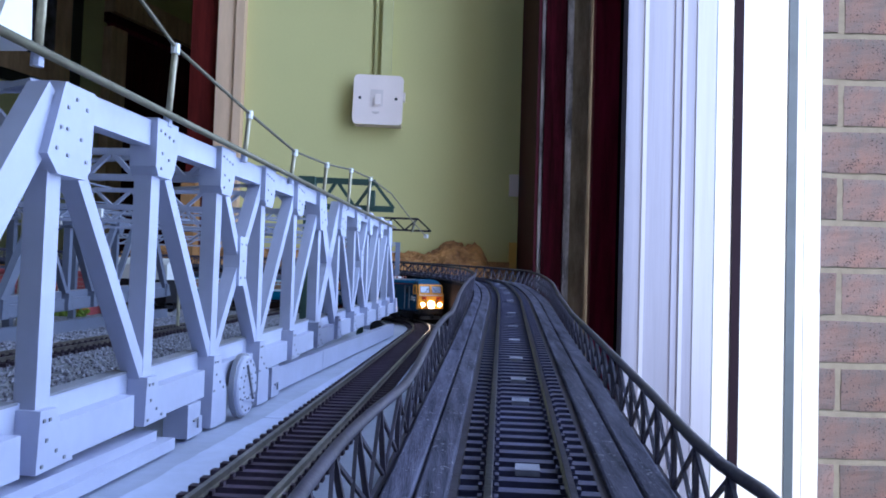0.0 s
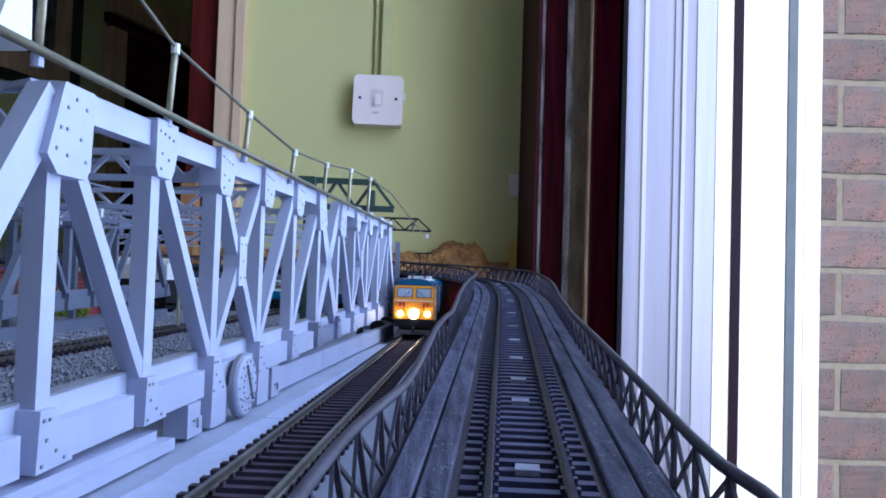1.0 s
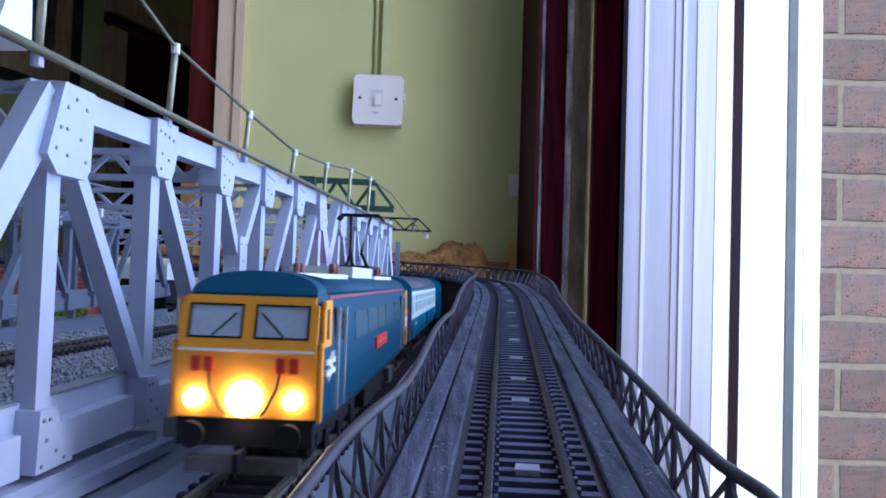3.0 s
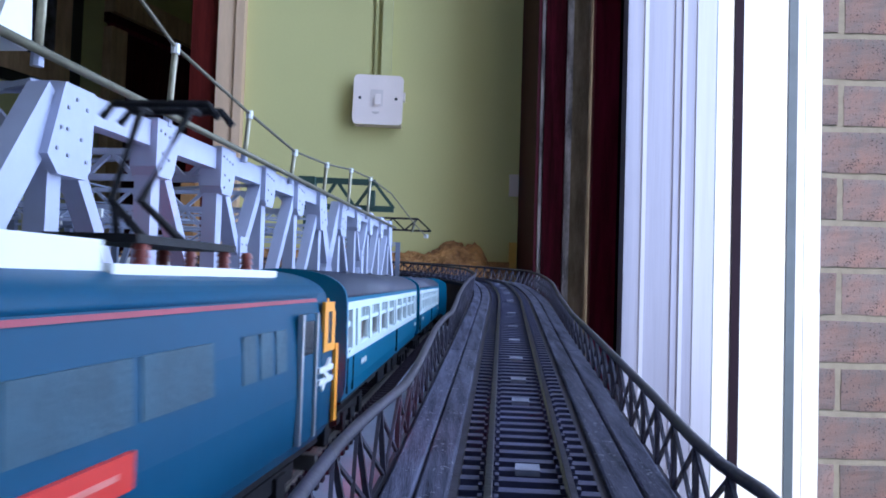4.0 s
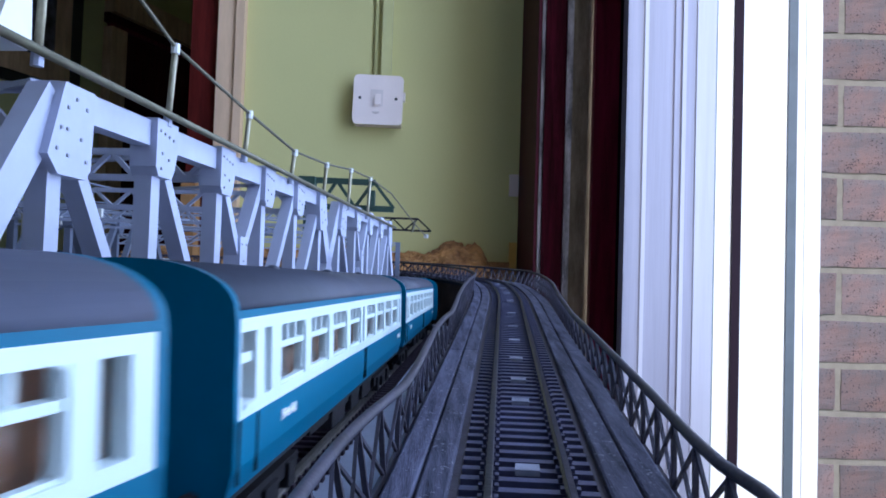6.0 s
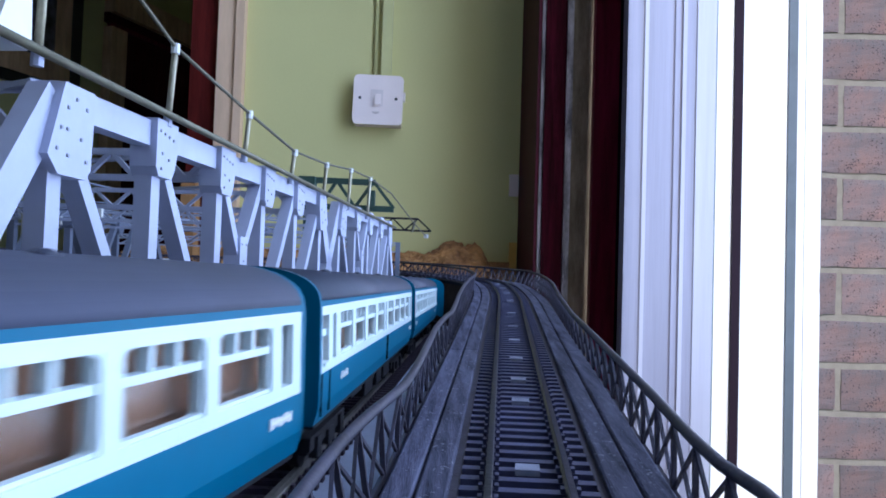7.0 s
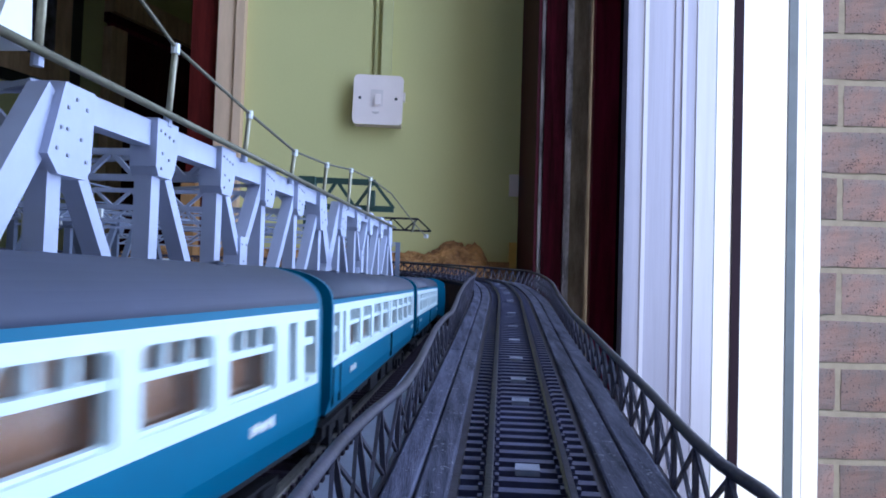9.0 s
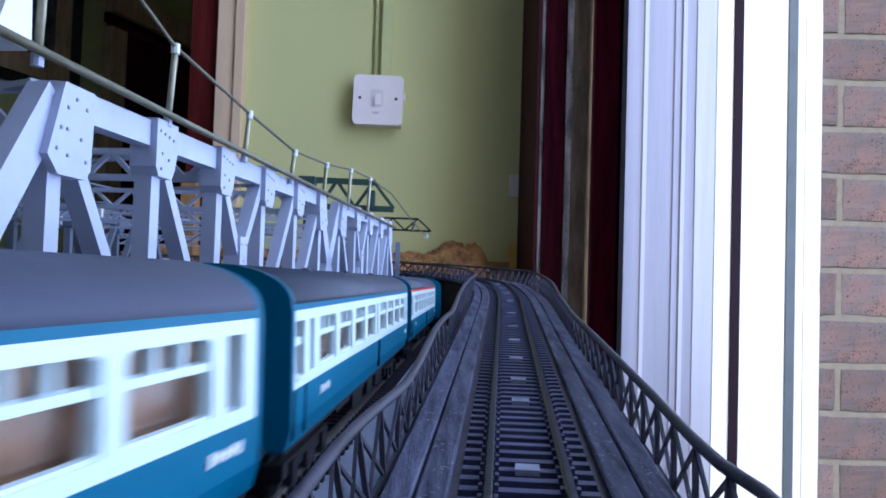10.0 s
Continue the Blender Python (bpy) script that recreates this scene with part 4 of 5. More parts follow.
def loco():
    L = LOCO_L
    h = L / 2
    c = thing("electric_locomotive", "blue electric locomotive with warning yellow cab ends and lit lamps", "locomotive")
    prof = [(0.0160, 0.0125), (0.0172, 0.0150), (0.0177, 0.0250), (0.0172, 0.0362), (0.0160, 0.0450)]
    part("body_side", shell(bmesh.new(), prof, -h + 0.014, h - 0.014), M_ENGINE, c, "dark rail blue bodyside")
    part("cantrail_stripe", shell(bmesh.new(), [(0.01645, 0.0438), (0.01628, 0.0445)], -h + 0.016, h - 0.016), M_STRIPE, c, "thin red cantrail stripe")
    arc = [(0.0161 * max(0.0, math.cos(math.radians(k))) ** 0.85, 0.0448 + 0.0057 * math.sin(math.radians(k)) ** 0.95) for k in (0, 9, 18, 27, 36, 45, 54, 63, 72, 81)] + [(0.0, 0.0505)]
    ring = arc + [(-p, q) for p, q in arc[-2::-1]]
    part("roof", prism(bmesh.new(), ring, "y", -h + 0.014, h - 0.014), M_ENGINE, c, "blue roof", smooth="sides")
    for s in (-1, 1):
        # cab: shaped front, raked above the waist
        bm = bmesh.new()
        outline = [(0.0160, 0.0125), (0.0172, 0.0150), (0.0177, 0.0280), (0.0172, 0.0362), (0.0160, 0.0450)] + arc[1:]
        outline = outline + [(-p, q) for p, q in outline[-2::-1]]
        back, front = [], []
        for p, q in outline:
            back.append(bm.verts.new((p, s * (h - 0.014), q)))
            rake = 0.0 if q < 0.0300 else (q - 0.0300) * 0.22 + max(0, q - 0.0445) * 0.9
            nose = 0.0012 * (abs(p) / 0.0177) ** 4
            front.append(bm.verts.new((p * 0.965, s * (h - rake - nose), q)))
        n = len(outline)
        for k in range(n - 1):
            bm.faces.new((back[k], back[k + 1], front[k + 1], front[k]))
        bm.faces.new(front)
        bm.faces.new(back)
        cab = part("cab_shell", bm, M_ENGINE, c, "blue cab shell", bevel=0.0006)
        yf = lambda z: h - (0 if z < 0.0300 else (z - 0.0300) * 0.22)
        bm = bmesh.new()
        def plate(x0, x1, z0, z1, t=0.0008, off=0.0):
            vs = [bm.verts.new((x, s * (yf(z) + d), z)) for d in (off - 0.0004, off + t) for x, z in ((x0, z0), (x1, z0), (x1, z1), (x0, z1))]
            for f in ((0, 1, 2, 3), (7, 6, 5, 4), (0, 4, 5, 1), (1, 5, 6, 2), (2, 6, 7, 3), (3, 7, 4, 0)):
                bm.faces.new([vs[i] for i in f])
        plate(-0.0168, 0.0168, 0.0158, 0.0318)
        plate(-0.0166, 0.0166, 0.0318, 0.0342)
        plate(-0.0157, 0.0157, 0.0424, 0.0443)
        for x0, x1 in ((-0.0166, -0.0146), (-0.0014, 0.0014), (0.0146, 0.0166)):
            plate(x0, x1, 0.0342, 0.0424)
        part("yellow_front", bm, M_YELLOW, cab, "warning yellow cab front", bevel=0.0004)
        bm = bmesh.new()
        plate(-0.0160, 0.0160, 0.0312, 0.0318, 0.0011)
        part("waist_bead", bm, M_WHITEP, cab)
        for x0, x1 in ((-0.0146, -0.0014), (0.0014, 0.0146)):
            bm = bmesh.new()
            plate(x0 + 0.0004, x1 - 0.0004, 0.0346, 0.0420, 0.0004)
            win = part("cab_window", bm, M_CABGLASS, cab, "cab windscreen with reflected daylight in its colour")
            bm = bmesh.new()
            for a, b, e, g in ((x0, x1, 0.0342, 0.0347), (x0, x1, 0.0419, 0.0424), (x0, x0 + 0.0005, 0.0342, 0.0424), (x1 - 0.0005, x1, 0.0342, 0.0424)):
                plate(a, b, e, g, 0.0009)
            part("window_gasket", bm, M_BLACK, win)
            m = (x0 + x1) / 2
            sg = 1 if x0 < 0 else -1
            part("wiper", bar(bmesh.new(), (m - sg * 0.0005, s * (yf(0.0349) + 0.001), 0.0349), (m + sg * 0.005, s * (yf(0.0405) + 0.001), 0.0403), 0.0004, 0.0004), M_BLACK, win)
        # cab side: yellow wrap with a side window
        for q in (-1, 1):
            for a, b, e, g in ((h - 0.0130, h - 0.0032, 0.0322, 0.0340), (h - 0.0130, h - 0.0045, 0.0414, 0.0436), (h - 0.0130, h - 0.0098, 0.0340, 0.0414), (h - 0.0064, h - 0.0034, 0.0340, 0.0414), (h - 0.0028, h - 0.0002, 0.0150, 0.0335)):
                lo, hi = sorted((s * a, s * b))
                x = q * (0.0176 if e < 0.02 else 0.0174)
                part("yellow_wrap", B(x - 0.0005, x + 0.0003, lo, hi, e, g), M_YELLOW, cab, "yellow wrap round the cab side window")
            lo, hi = sorted((s * (h - 0.0098), s * (h - 0.0064)))
            part("side_window", B(q * 0.0173 - 0.0002, q * 0.0173 + 0.0003, lo, hi, 0.0340, 0.0414), M_WINDARK, cab)
            for a in (0.0205, 0.0312):
                lo, hi = sorted((s * (h - a), s * (h - a - 0.0014)))
                part("grab_rail", B(q * 0.0178 - 0.0004, q * 0.0178 + 0.0006, lo, hi, 0.0150, 0.0415), M_SILVER, cab, "silver grab rail")
            lo, hi = sorted((s * (h - 0.0222), s * (h - 0.0308)))
            part("cab_door", B(q * 0.0176 - 0.0004, q * 0.0176 + 0.0003, lo, hi, 0.0150, 0.0415), M_ENGINE, cab)
            part("door_window", B(q * 0.0177 - 0.0004, q * 0.0177 + 0.0004, lo + 0.0008, hi - 0.0008, 0.0330, 0.0400), M_WINDARK, cab)
            # white emblem: plain bars
            bm = bmesh.new()
            y = s * (h - 0.0118)
            for dz in (-0.0013, 0.0013):
                box(bm, q * 0.0179 - 0.0004, q * 0.0179 + 0.0003, y - 0.0060, y + 0.0060, 0.0272 + dz - 0.0006, 0.0272 + dz + 0.0006)
            for a, b, e, g in ((-0.0034, -0.0008, -0.0030, -0.0013), (0.0008, 0.0034, 0.0013, 0.0030), (-0.0030, 0.0030, 0.0013, -0.0013)):
                bar(bm, (q * 0.0179, y + a, 0.0272 + e), (q * 0.0179, y + b, 0.0272 + g), 0.0014, 0.0007, (1, 0, 0))
            part("emblem", bm, M_WHITEP, cab, "white bar emblem")
        # lamps, only the leading end lit
        lead = s < 0
        # centre disc is enlarged to take in the lamp's glow
        for x, r in ((-0.0117, 0.0022), (0.0, 0.0043), (0.0117, 0.0022)):
            bm = bmesh.new()
            bmesh.ops.create_cone(bm, cap_ends=True, segments=20, radius1=r, radius2=r * 0.9, depth=0.002, matrix=pose(x, s * (h + 0.0012), 0.0203, 90, 0, 0))
            part("headlamp", bm, M_LAMP if lead else M_WINDARK if x == 0.0 else M_TAIL, cab, "lit white headlamp" if lead else "unlit lamp" if x == 0.0 else "lit red tail lamp")
        for x in (-0.0117, -0.0085, 0.0085, 0.0117):
            bm = bmesh.new()
            box(bm, x - 0.0009, x + 0.0009, min(s * (h + 0.0008), s * (h + 0.002)), max(s * (h + 0.0008), s * (h + 0.002)), 0.0265, 0.0300)
            part("jumper_socket", bm, M_REDP, cab, "red jumper cable socket", bevel=0.0003)
            if abs(x) < 0.01:
                bm = bmesh.new()
                g = 1 if x > 0 else -1
                tube(bm, [(x, s * (h + 0.0016), 0.0268), (x - g * 0.0006, s * (h + 0.0022), 0.023), (x - g * 0.0028, s * (h + 0.0020), 0.0185), (x - g * 0.0042, s * (h + 0.0012), 0.0165)], 0.00035, 6)
                part("jumper_cable", bm, M_BLACK, cab, "", smooth=True)
        for x in (-0.0113, 0.0113):
            bm = bmesh.new()
            tube(bm, [(x, s * (h - 0.002), 0.0122), (x, s * (h + 0.0035), 0.0122)], 0.0013, 10)
            bmesh.ops.create_cone(bm, cap_ends=True, segments=20, radius1=0.0031, radius2=0.0031, depth=0.001, matrix=pose(x, s * (h + 0.0040), 0.0122, 90, 0, 0))
            part("buffer", bm, M_BLACK, cab, "", smooth=False)
        part("buffer_beam", B(-0.0162, 0.0162, min(s * h, s * (h - 0.004)), max(s * h, s * (h - 0.004)), 0.0090, 0.0156), M_BLACK, cab, "black buffer beam", bevel=0.0005)
        part("snow_plough", B(-0.0135, 0.0135, min(s * (h + 0.001), s * (h - 0.002)), max(s * (h + 0.001), s * (h - 0.002)), 0.0028, 0.0065), M_RAILSIDE, cab, "grey valance plate", bevel=0.0005)
        part("coupling_hook", B(-0.0008, 0.0008, min(s * h, s * (h + 0.006)), max(s * h, s * (h + 0.006)), 0.0040, 0.0085), M_BLACK, cab)
    # bodyside windows and grilles, nameplate
    for q in (-1, 1):
        part("nameplate", B(q * 0.0180 - 0.0005, q * 0.0180 + 0.0004, -0.016, 0.017, 0.0238, 0.0282), M_REDP, c, "red nameplate with unreadable pale bar", bevel=0.0004)
        part("nameplate_bar", B(q * 0.01845 - 0.0001, q * 0.01845 + 0.0001, -0.012, 0.013, 0.0257, 0.0264), M_PINK, c)
    for y0, y1 in ((-0.062, -0.036), (-0.034, -0.008), (-0.006, 0.018), (0.020, 0.042), (0.054, 0.0605), (0.0625, 0.069), (0.071, 0.0775)):
        for q in (-1, 1):
            skin = [(q * 0.01758, 0.0310), (q * 0.01715, 0.0390), (q * 0.0160, 0.0390), (q * 0.0160, 0.0310)]
            part("grille", prism(bmesh.new(), skin, "y", y0, y1), M_GRILLE, c, "blue-grey bodyside grille")
    # roof well with pale cover, insulators and the raised current collector
    part("roof_cover", B(-0.0108, 0.0108, -0.030, 0.021, 0.0490, 0.0532), M_WHITEP, c, "white roof equipment cover", bevel=0.0018)
    for y0, y1 in ((0.0215, 0.0985), (-0.0985, -0.0465)):
        w, far = 0.0120, (y1 if y0 > 0 else y0)
        near = y0 + y1 - far
        e = 0.016 if far > 0 else -0.016
        plan = [(-w, near), (w, near)] + [(w * math.cos(math.radians(k)), far - e + e * math.sin(math.radians(k))) for k in range(0, 181, 15)]
        part("roof_well", prism(bmesh.new(), plan, "z", 0.0465, 0.0503), M_WHITEP, c, "white roof well with a rounded end", bevel=0.0006)
    for x, y in ((-0.006, -0.035), (0.006, -0.035), (-0.006, -0.0425), (0.006, -0.0425), (-0.006, 0.072), (0.006, 0.072), (0.006, 0.084), (-0.006, 0.084), (0.006, 0.040), (-0.006, 0.040)):
        bm = bmesh.new()
        for k in range(3):
            bmesh.ops.create_cone(bm, cap_ends=True, segments=12, radius1=0.0014, radius2=0.0009, depth=0.0012, matrix=pose(x, y, 0.0508 + 0.0012 * k))
        part("insulator", bm, M_INSUL, c, "red-brown insulator")
    pan = part("pantograph", B(-0.0075, 0.0075, 0.036, 0.074, 0.0535, 0.0548), M_BLACK, c, "raised black current collector")
    bm = bmesh.new()
    for x in (-0.005, 0.005):
        tube(bm, [(x * 0.7, 0.062, 0.0538), (x * 0.5, 0.046, 0.0605), (x * 0.9, 0.058, 0.0775)], 0.0008, 6)
    tube(bm, [(-0.006, 0.055, 0.0538), (-0.0025, 0.047, 0.060)], 0.0006, 6)
    part("arm", bm, M_BLACK, pan)
    bm = bmesh.new()
    for y in (0.056, 0.062):
        tube(bm, [(-0.0105, y, 0.0758), (-0.0085, y, 0.0782), (0.0085, y, 0.0782), (0.0105, y, 0.0758)], 0.0007, 6)
    tube(bm, [(-0.0045, 0.056, 0.0778), (-0.0045, 0.062, 0.0778)], 0.0006, 6)
    tube(bm, [(0.0045, 0.056, 0.0778), (0.0045, 0.062, 0.0778)], 0.0006, 6)
    part("collector_head", bm, M_BLACK, pan)
    part("underframe", B(-0.0150, 0.0150, -h + 0.006, h - 0.006, 0.0105, 0.0128), M_BLACK, c)
    part("underframe_box", B(-0.0150, 0.0158, -0.026, 0.026, 0.0042, 0.0105), M_BLACK, c, "", bevel=0.0008)
    for k in range(7):
        part("spring_coil", B(0.0135, 0.0165, 0.046, 0.062, 0.0035 + 0.001 * k, 0.0041 + 0.001 * k), M_RAILSIDE, c)
    for y in (-0.065, 0.065):
        bogie(c, y, 0.043)
    return c


M_CLEAR = glassy("coach_glazing", 0.10)
M_CLEAR.node_tree.nodes["Principled BSDF"].inputs["IOR"].default_value = 1.3
M_GANG = mat("dark_gangway", (0.010, 0.045, 0.075), 0.7, vary=0.3, scale=60)
# Pale blue of the windscreens is reflected daylight put into the colour.
M_CABGLASS = mat("cab_glazing_reflection", (0.52, 0.58, 0.72), 0.08, bump=0, vary=0.2, scale=80, spec=0.9)
M_STRIPE = mat("dull_red_stripe", (0.34, 0.03, 0.06), 0.5, vary=0.3, scale=40, bump=0)
M_PINK = mat("faded_lettering", (0.75, 0.22, 0.18), 0.4, bump=0)
M_GRILLE = mat("blue_grey_grille", (0.03, 0.085, 0.13), 0.5, vary=0.3, spec=0.3, scale=120)
M_INSUL = mat("brown_insulator", (0.25, 0.06, 0.05), 0.3, bump=0)

engine = loco()
COACH_LABEL = "blue and white-grey passenger coach with dark roof"
first_coach = coach(COACH_LABEL)
coaches = [first_coach] + [copy_thing(first_coach, pose(0, 0, 0)) for _ in range(5)]
red_coach = coach("blue and white-grey buffet coach with red cantrail stripe", True)
coaches += [red_coach, copy_thing(first_coach, pose(0, 0, 0))]

# ---- behind the bridge ----
def ballast_bed():
    """Loose grey stone between the trusses, and the running lines on it."""
    bm = bmesh.new()
    nx, ny = 60, 110
    grid = [[bm.verts.new((-0.60 + 0.49 * i / nx, 0.0 + 1.35 * j / ny, BOARD_Z + 0.0016 + 0.0016 * noise.noise(Vector((i * 1.7, j * 1.9, 0))))) for j in range(ny + 1)] for i in range(nx + 1)]
    for i in range(nx):
        for j in range(ny):
            bm.faces.new((grid[i][j], grid[i + 1][j], grid[i + 1][j + 1], grid[i][j + 1]))
    # the bed stops at the near truss
    for v in bm.verts:
        limit = -0.1115 + K_BR * v.co.y
        v.co.x = min(v.co.x, limit)
    b = tagged(part("ballast", bm, M_BALLAST), "loose grey stone ballast between the running lines", "ballast", "", "stuff")
    stones = bmesh.new()
    rnd = random.Random(5)
    for _ in range(11000):
        x, y = rnd.uniform(-0.33, -0.1), rnd.uniform(0.15, 0.95)
        if x > -0.113 + K_BR * y:
            continue
        r = rnd.uniform(0.0008, 0.0018)
        m = Matrix.Translation((x, y, BOARD_Z + 0.0028)) @ Euler((rnd.random() * 6, rnd.random() * 6, rnd.random() * 6)).to_matrix().to_4x4()
        vs = [stones.verts.new(m @ Vector(q) ) for q in ((r, 0, 0), (-r, 0, 0.2 * r), (0, r, 0), (0, -r * 0.8, 0), (0, 0, r * 0.8), (0, 0.1 * r, -r))]
        for f in ((0, 2, 4), (2, 1, 4), (1, 3, 4), (3, 0, 4), (2, 0, 5), (1, 2, 5), (3, 1, 5), (0, 3, 5)):
            stones.faces.new([vs[i] for i in f])
    tagged(part("ballast_stones", stones, M_STONE), "loose grey ballast stones", "ballast", "", "stuff")


def straight(x0, k):
    d = Vector((math.sin(k), math.cos(k), 0))
    return lambda u: (Vector((x0, 0, 0)) + d * u, k)


def model_building():
    b = thing("model_warehouse", "red brick model goods building with pale window bars", "model building")
    b.matrix_world = pose(-0.462, 0.93, BOARD_Z, 0, 0, 4)
    part("wall", B(-0.20, 0.045, 0.0, 0.14, 0, 0.050), M_REDBRICK, b, "red brick wall", bevel=0.0006)
    for r in range(9):
        part("mortar_course", B(-0.2005, 0.0455, -0.0008, 0.0, 0.004 + 0.0052 * r, 0.0046 + 0.0052 * r), M_TANL, b)
    for k in range(6):
        x = -0.17 + 0.034 * k
        part("window_bar", B(x, x + 0.003, -0.0014, 0.0, 0.014, 0.034), M_TRAY, b)
        part("window_bar", B(x + 0.012, x + 0.015, -0.0014, 0.0, 0.014, 0.034), M_TRAY, b)
    part("ledge", B(-0.203, 0.048, -0.004, 0.0, 0.0085, 0.012), M_YELPOST, b, "ochre ledge")
    part("roof", B(-0.203, 0.048, -0.004, 0.144, 0.050, 0.053), M_REDBRICK, b)
    bush = bmesh.new()
    rnd = random.Random(2)
    for _ in range(60):
        bmesh.ops.create_icosphere(bush, subdivisions=1, radius=rnd.uniform(0.002, 0.004), matrix=pose(rnd.gauss(-0.425, 0.010), rnd.gauss(0.905, 0.008), BOARD_Z + rnd.uniform(0.001, 0.008)))
    tagged(part("bush", bush, M_LEAF), "small bright green bush by the brick building", "bush")


def wagons():
    w = thing("tank_wagon", "white-topped wagon with black lower body", "wagon")
    w.matrix_world = pose(-0.385, 0.98, BOARD_Z + 0.006, 0, 0, 78)
    part("lower_body", B(-0.018, 0.018, -0.06, 0.06, 0.012, 0.040), M_BLACK, w, "", bevel=0.001)
    arc = [(0.018, 0.040), (0.018, 0.058), (0.013, 0.064), (0.0, 0.066), (-0.013, 0.064), (-0.018, 0.058), (-0.018, 0.040)]
    part("upper_body", prism(bmesh.new(), arc, "y", -0.06, 0.06), M_TRAY, w, "clean white upper body", bevel=0.0008)
    for y in (-0.038, 0.038):
        bogie(w, y, 0.024)
    d = thing("diesel_wagon", "black vehicle with yellow stripe beside the building", "wagon")
    d.matrix_world = pose(-0.66, 1.12, BOARD_Z + 0.006, 0, 0, 86)
    part("body", B(-0.017, 0.017, -0.09, 0.09, 0.012, 0.056), M_BLACK, d, "", bevel=0.002)
    part("stripe", B(-0.0175, 0.0175, -0.0902, 0.0902, 0.050, 0.0525), M_YELLOW, d, "yellow stripe")
    for y in (-0.06, 0.06):
        bogie(d, y, 0.03)


def catenary():
    """Wires, tubes and masts over the inner lines."""
    for x, y in ((-0.255, 0.52), (-0.245, 0.74), (-0.33, 0.62), (-0.40, 0.86)):
        m = thing("catenary_mast", "thin pale catenary mast with a bracket arm", "mast", group="catenary masts")
        m.matrix_world = pose(x, y, BOARD_Z)
        part("mast", tube(bmesh.new(), [(0, 0, 0), (0, 0, 0.098)], 0.0016, 8), M_BRASS, m)
        bm = bmesh.new()
        tube(bm, [(0, 0, 0.094), (0.030, 0, 0.097)], 0.0009, 6)
        tube(bm, [(0, 0, 0.080), (0.024, 0, 0.096)], 0.0007, 6)
        part("bracket_arm", bm, M_BRIDGE2, m)
        part("insulator", B(0.027, 0.030, -0.0015, 0.0015, 0.090, 0.0965), M_WHITEP, m, "white insulator", bevel=0.0004)
    for a, b, r in (((-0.42, 0.50, 1.052), (-0.10, 0.92, 1.046), 0.0018), ((-0.42, 0.56, 1.047), (-0.10, 0.98, 1.043), 0.0013), ((-0.40, 0.62, 1.062), (-0.16, 0.86, 1.058), 0.0009), ((-0.36, 0.3, 1.045), (-0.22, 1.1, 1.043), 0.0007), ((-0.22, 0.3, 1.050), (-0.15, 1.1, 1.050), 0.0007)):
        t = thing("overhead_tube", "dull grey tube strung across the inner lines", "tube", group="overhead tubes")
        part("tube", tube(bmesh.new(), [a, b], r, 8), M_BRIDGE2, t, "", smooth=True)
    for y, x0, x1 in ((0.66, -0.36, -0.10), (0.86, -0.40, -0.08), (1.05, -0.45, -0.06)):
        g = thing("catenary_gantry", "grey lattice gantry over the inner lines", "gantry", group="catenary gantries")
        part("lattice", lattice(bmesh.new(), (x0, y, 1.036), (x1, y, 1.036), 0.012, 18, 0.0013), M_BRIDGE, g)
        for x in (x0, x1):
            bm = B(x - 0.003, x + 0.003, y - 0.003, y + 0.003, BOARD_Z + 0.0002, 1.049)
            part("leg", bm, M_BRIDGE2, g)
    # green gantry beyond the bridge
    g = thing("signal_gantry", "dark green lattice gantry with a box end", "gantry")
    y = 0.75
    X0, X1, Z0, Z1 = -0.1333, -0.048, 1.067, 1.092
    bm = bmesh.new()
    bar(bm, (X0, y, Z1), (-0.066, y, Z1 - 0.001), 0.004, 0.0055)
    bar(bm, (X0, y, Z0), (X1, y, Z0 - 0.001), 0.004, 0.0055)
    part("chords", bm, M_GREENST, g)
    bm = bmesh.new()
    n = ((-0.118, Z0), (-0.103, Z1), (-0.085, Z0), (-0.068, Z1), (X1, Z0))
    for p, q in zip(n, n[1:]):
        bar(bm, (p[0], y, p[1]), (q[0], y, q[1]), 0.003, 0.003)
    part("diagonals", bm, M_GREENST, g)
    part("box_end", B(X0 - 0.004, X0 + 0.011, y - 0.012, y + 0.004, Z0 - 0.004, Z1 + 0.002), M_GREENST, g, "", bevel=0.0008)
    part("lamp_box", B(-0.073, -0.066, y - 0.006, y + 0.004, Z0 + 0.001, Z0 + 0.016), M_GREENST, g, "", bevel=0.0008)
    part("leg", B(X0, X0 + 0.006, y - 0.003, y + 0.003, BOARD_Z + 0.0002, Z0), M_GREENST, g)
    part("leg", B(-0.079, -0.073, y - 0.003, y + 0.003, BOARD_Z + 0.0002, Z0), M_GREENST, g)
    c = thing("catenary_gantry", "dark lattice arm reaching over the lower line", "gantry", group="catenary gantries")
    y = 0.85
    bm = bmesh.new()
    bar(bm, (-0.085, y, 1.0655), (-0.028, y, 1.0655), 0.002, 0.002)
    bar(bm, (-0.085, y, 1.0535), (-0.0135, y, 1.0525), 0.002, 0.002)
    zz = ((-0.080, 1.0655), (-0.067, 1.0535), (-0.055, 1.0655), (-0.042, 1.053), (-0.028, 1.0655), (-0.0135, 1.0525))
    for p, q in zip(zz, zz[1:]):
        bar(bm, (p[0], y, p[1]), (q[0], y, q[1]), 0.0017, 0.0017)
    part("lattice_arm", bm, M_BLACK, c)
    part("mast", B(-0.090, -0.084, y - 0.003, y + 0.003, BOARD_Z + 0.0002, 1.067), M_BLACK, c)
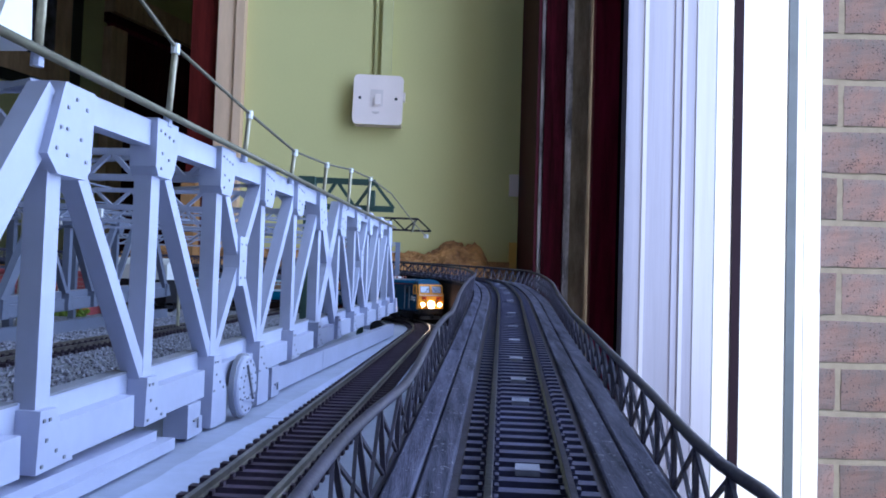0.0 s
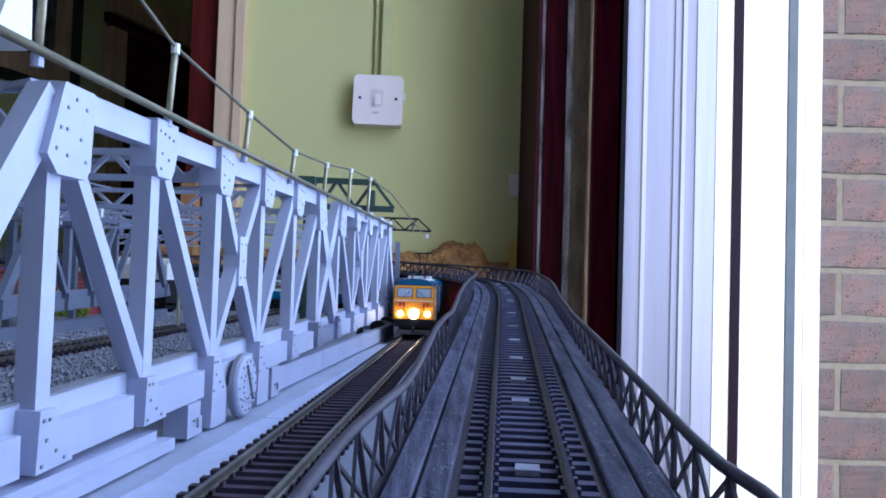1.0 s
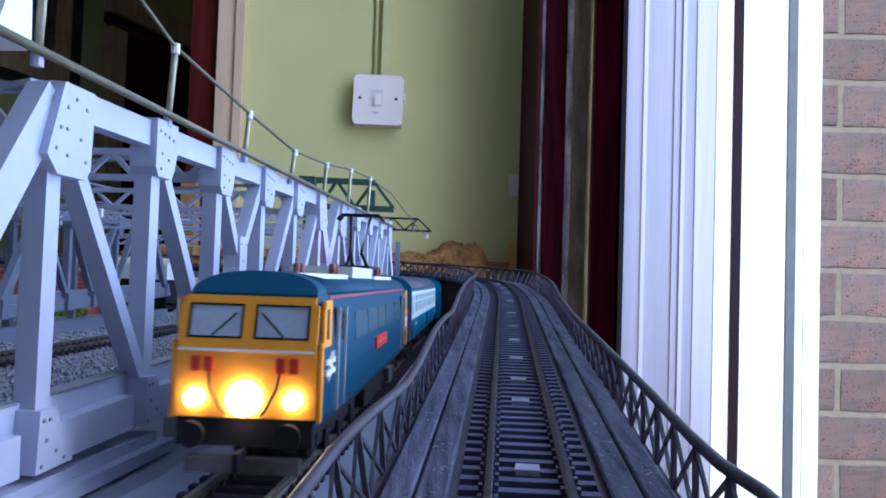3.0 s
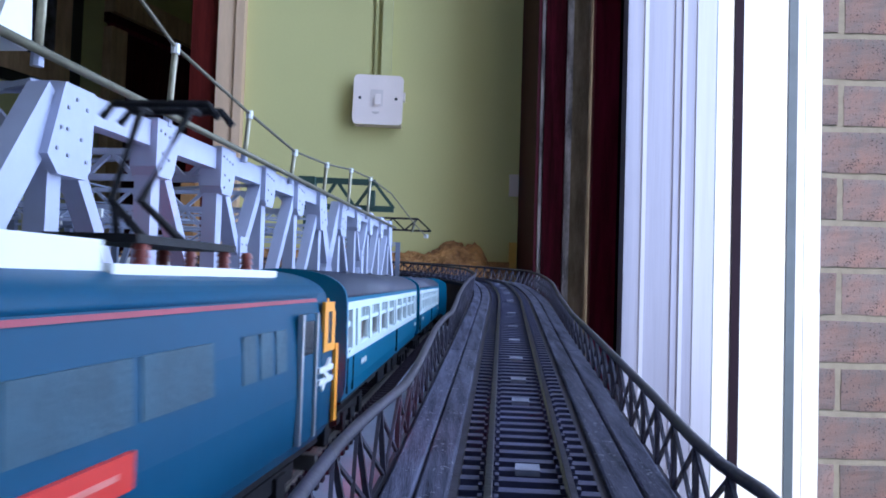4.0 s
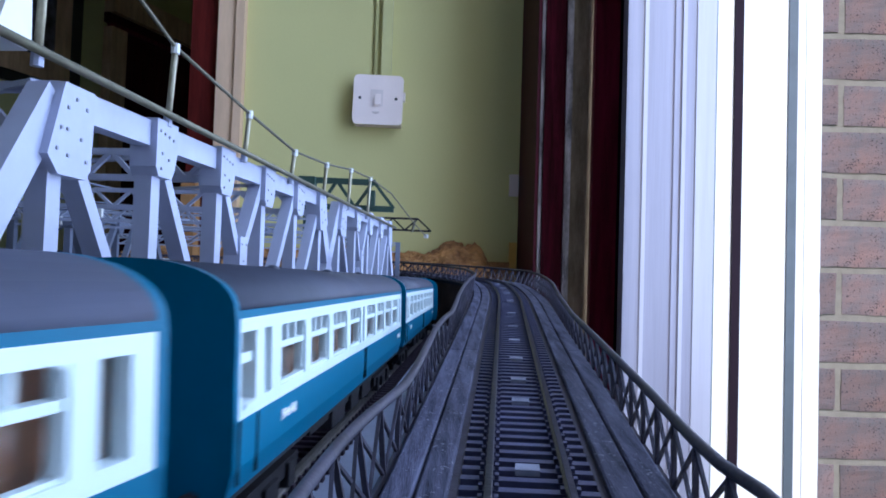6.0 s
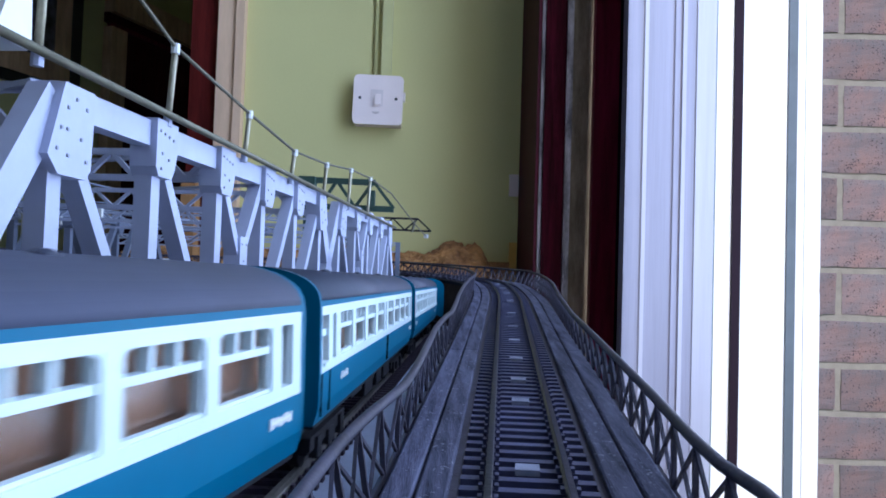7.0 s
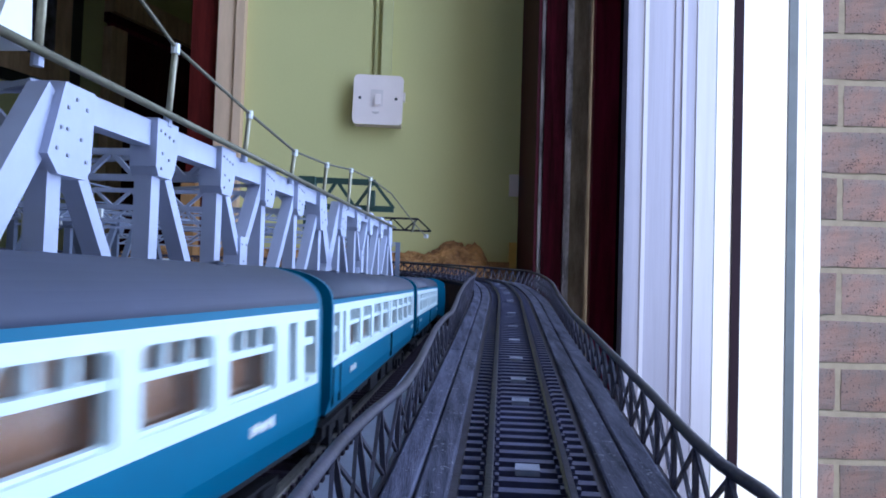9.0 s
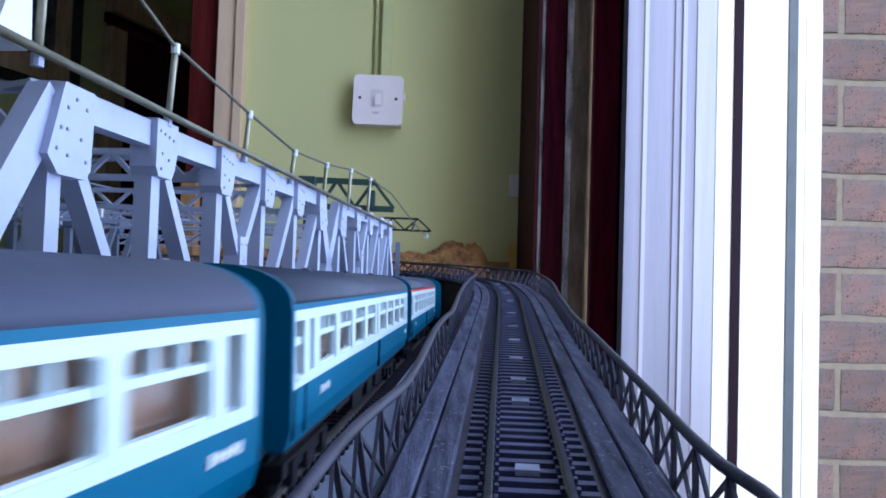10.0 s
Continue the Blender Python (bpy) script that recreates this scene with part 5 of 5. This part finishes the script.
    part("dropper", tube(bmesh.new(), [(-0.031, y, 1.064), (-0.034, y, 1.051)], 0.0016, 6), M_WIRE, c, "insulated dropper")


def hill():
    bm = bmesh.new()
    nx, ny = 150, 44
    def height(x, v):
        z = 0.088 + 0.021 * math.exp(-((x - 0.020) / 0.034) ** 2) + 0.014 * math.exp(-((x - 0.066) / 0.016) ** 2) + 0.006 * math.exp(-((x + 0.20) / 0.12) ** 2)
        z *= 1 / (1 + math.exp((x - 0.100) / 0.006))
        return z * (1 - (1 - v) ** 2.6)
    g = []
    for i in range(nx + 1):
        col = []
        x = -0.62 + 0.745 * i / nx
        for j in range(ny + 1):
            v = j / ny
            y = 1.435 + 0.155 * v
            q = Vector((x * 26, y * 26, 1.7))
            z = height(x, v) * (1.19 + 0.10 * noise.noise(q) + 0.09 * noise.noise(q * 2.7) + 0.06 * noise.noise(q * 6.3))
            col.append(bm.verts.new((x + 0.004 * noise.noise(q * 3), y, BOARD_Z + max(0.0005, z))))
        g.append(col)
    for i in range(nx):
        for j in range(ny):
            bm.faces.new((g[i][j], g[i + 1][j], g[i + 1][j + 1], g[i][j + 1]))
    base = [[bm.verts.new((c[0].co.x, c[0].co.y, BOARD_Z)), bm.verts.new((c[-1].co.x, c[-1].co.y, BOARD_Z))] for c in (g[0], g[-1])]
    for end, b in ((g[0], base[0]), (g[-1], base[1])):
        bm.faces.new(end + [b[1], b[0]])
    bm.faces.new([c[-1] for c in g] + [base[1][1], base[0][1]])
    tagged(part("rocky_hill", bm, M_ROCK), "ochre plaster rock hill against the green wall", "model hill")
    p = thing("ochre_post", "short ochre timber post by the window lining", "post")
    part("post_body", B(0.131, 0.1455, 1.562, 1.5765, BOARD_Z + 0.0002, 1.0795), M_YELPOST, p, "", bevel=0.001)
    s = thing("tan_ledge", "tan plaster ledge beside the post", "ledge")
    part("ledge_body", B(0.088, 0.1305, 1.55, 1.597, BOARD_Z + 0.0002, 1.0400), M_ROCK, s, "", bevel=0.002)
    t = thing("timber_upright", "orange-brown timber upright behind the layout", "post")
    part("upright_body", B(-0.435, -0.412, 1.30, 1.33, BOARD_Z + 0.0002, 1.16), M_UPRIGHT, t, "", bevel=0.002)


M_STONE = mat("grey_stones", (0.44, 0.45, 0.54), 0.9, vary=0.7, second=(0.12, 0.115, 0.14), scale=420, bump=0.3)
M_TANL = mat("pale_mortar", (0.55, 0.42, 0.36), 0.9)
M_LEAF = mat("bright_leaf", (0.20, 0.30, 0.03), 0.8, vary=0.4, scale=200)
ballast_bed()
track("inner_track", straight(-0.245, 0.01), 0.0, 1.3, 0.0085, BOARD_Z + 0.0075, M_SLEEPER, M_RAIL, "sleepered track on grey ballast inside the bridge", (0.3, 0.9))
model_building()
wagons()
catenary()
hill()

# leading coach's front end along the line, time by time
RUN = [(0.0, 1.20), (0.5, 1.068), (1.0, 0.940), (1.5, 0.823), (2.0, 0.685), (2.5, 0.573), (2.7, 0.522), (3.8, 0.262), (4.2, 0.190), (4.5, 0.1365), (4.8, 0.0795), (5.2, 0.0045), (5.5, -0.0531), (5.7, -0.100), (6.8, -0.347), (7.0, -0.394), (7.3, -0.465), (7.5, -0.5134), (7.9, -0.611), (8.2, -0.7112), (8.5, -0.797), (9.0, -0.9587), (9.2, -1.0254), (9.7, -1.18), (10.0, -1.2922)]


def run(t):
    for (t0, a), (t1, b) in zip(RUN, RUN[1:]):
        if t <= t1:
            i = RUN.index((t0, a))
            va = (b - RUN[i - 1][1]) / (t1 - RUN[i - 1][0]) if i else (b - a) / (t1 - t0)
            vb = (RUN[i + 2][1] - a) / (RUN[i + 2][0] - t0) if i + 2 < len(RUN) else (b - a) / (t1 - t0)
            n = t1 - t0
            s = (t - t0) / n
            return (2 * s ** 3 - 3 * s ** 2 + 1) * a + (s ** 3 - 2 * s ** 2 + s) * n * va + (3 * s ** 2 - 2 * s ** 3) * b + (s ** 3 - s ** 2) * n * vb
    return RUN[-1][1]


def on_line(centre, half):
    a, b = lower(centre - half)[0], lower(centre + half)[0]
    m = (a + b) / 2
    d = b - a
    return Matrix.Translation((m.x, m.y, RAIL_Z)) @ Matrix.Rotation(-math.atan2(d.x, d.y), 4, "Z")


def motions():
    steps = [i / 10 for i in range(101)]
    walk(engine, [(t, on_line(run(t) - 0.028 - LOCO_L / 2, 0.065)) for t in steps])
    for k, c in enumerate(coaches):
        turn = Matrix.Rotation(math.pi if k == 3 else 0.0, 4, "Z")
        walk(c, [(t, on_line(run(t) + COACH_L / 2 + PITCH * k, 0.094) @ turn) for t in steps])


motions()
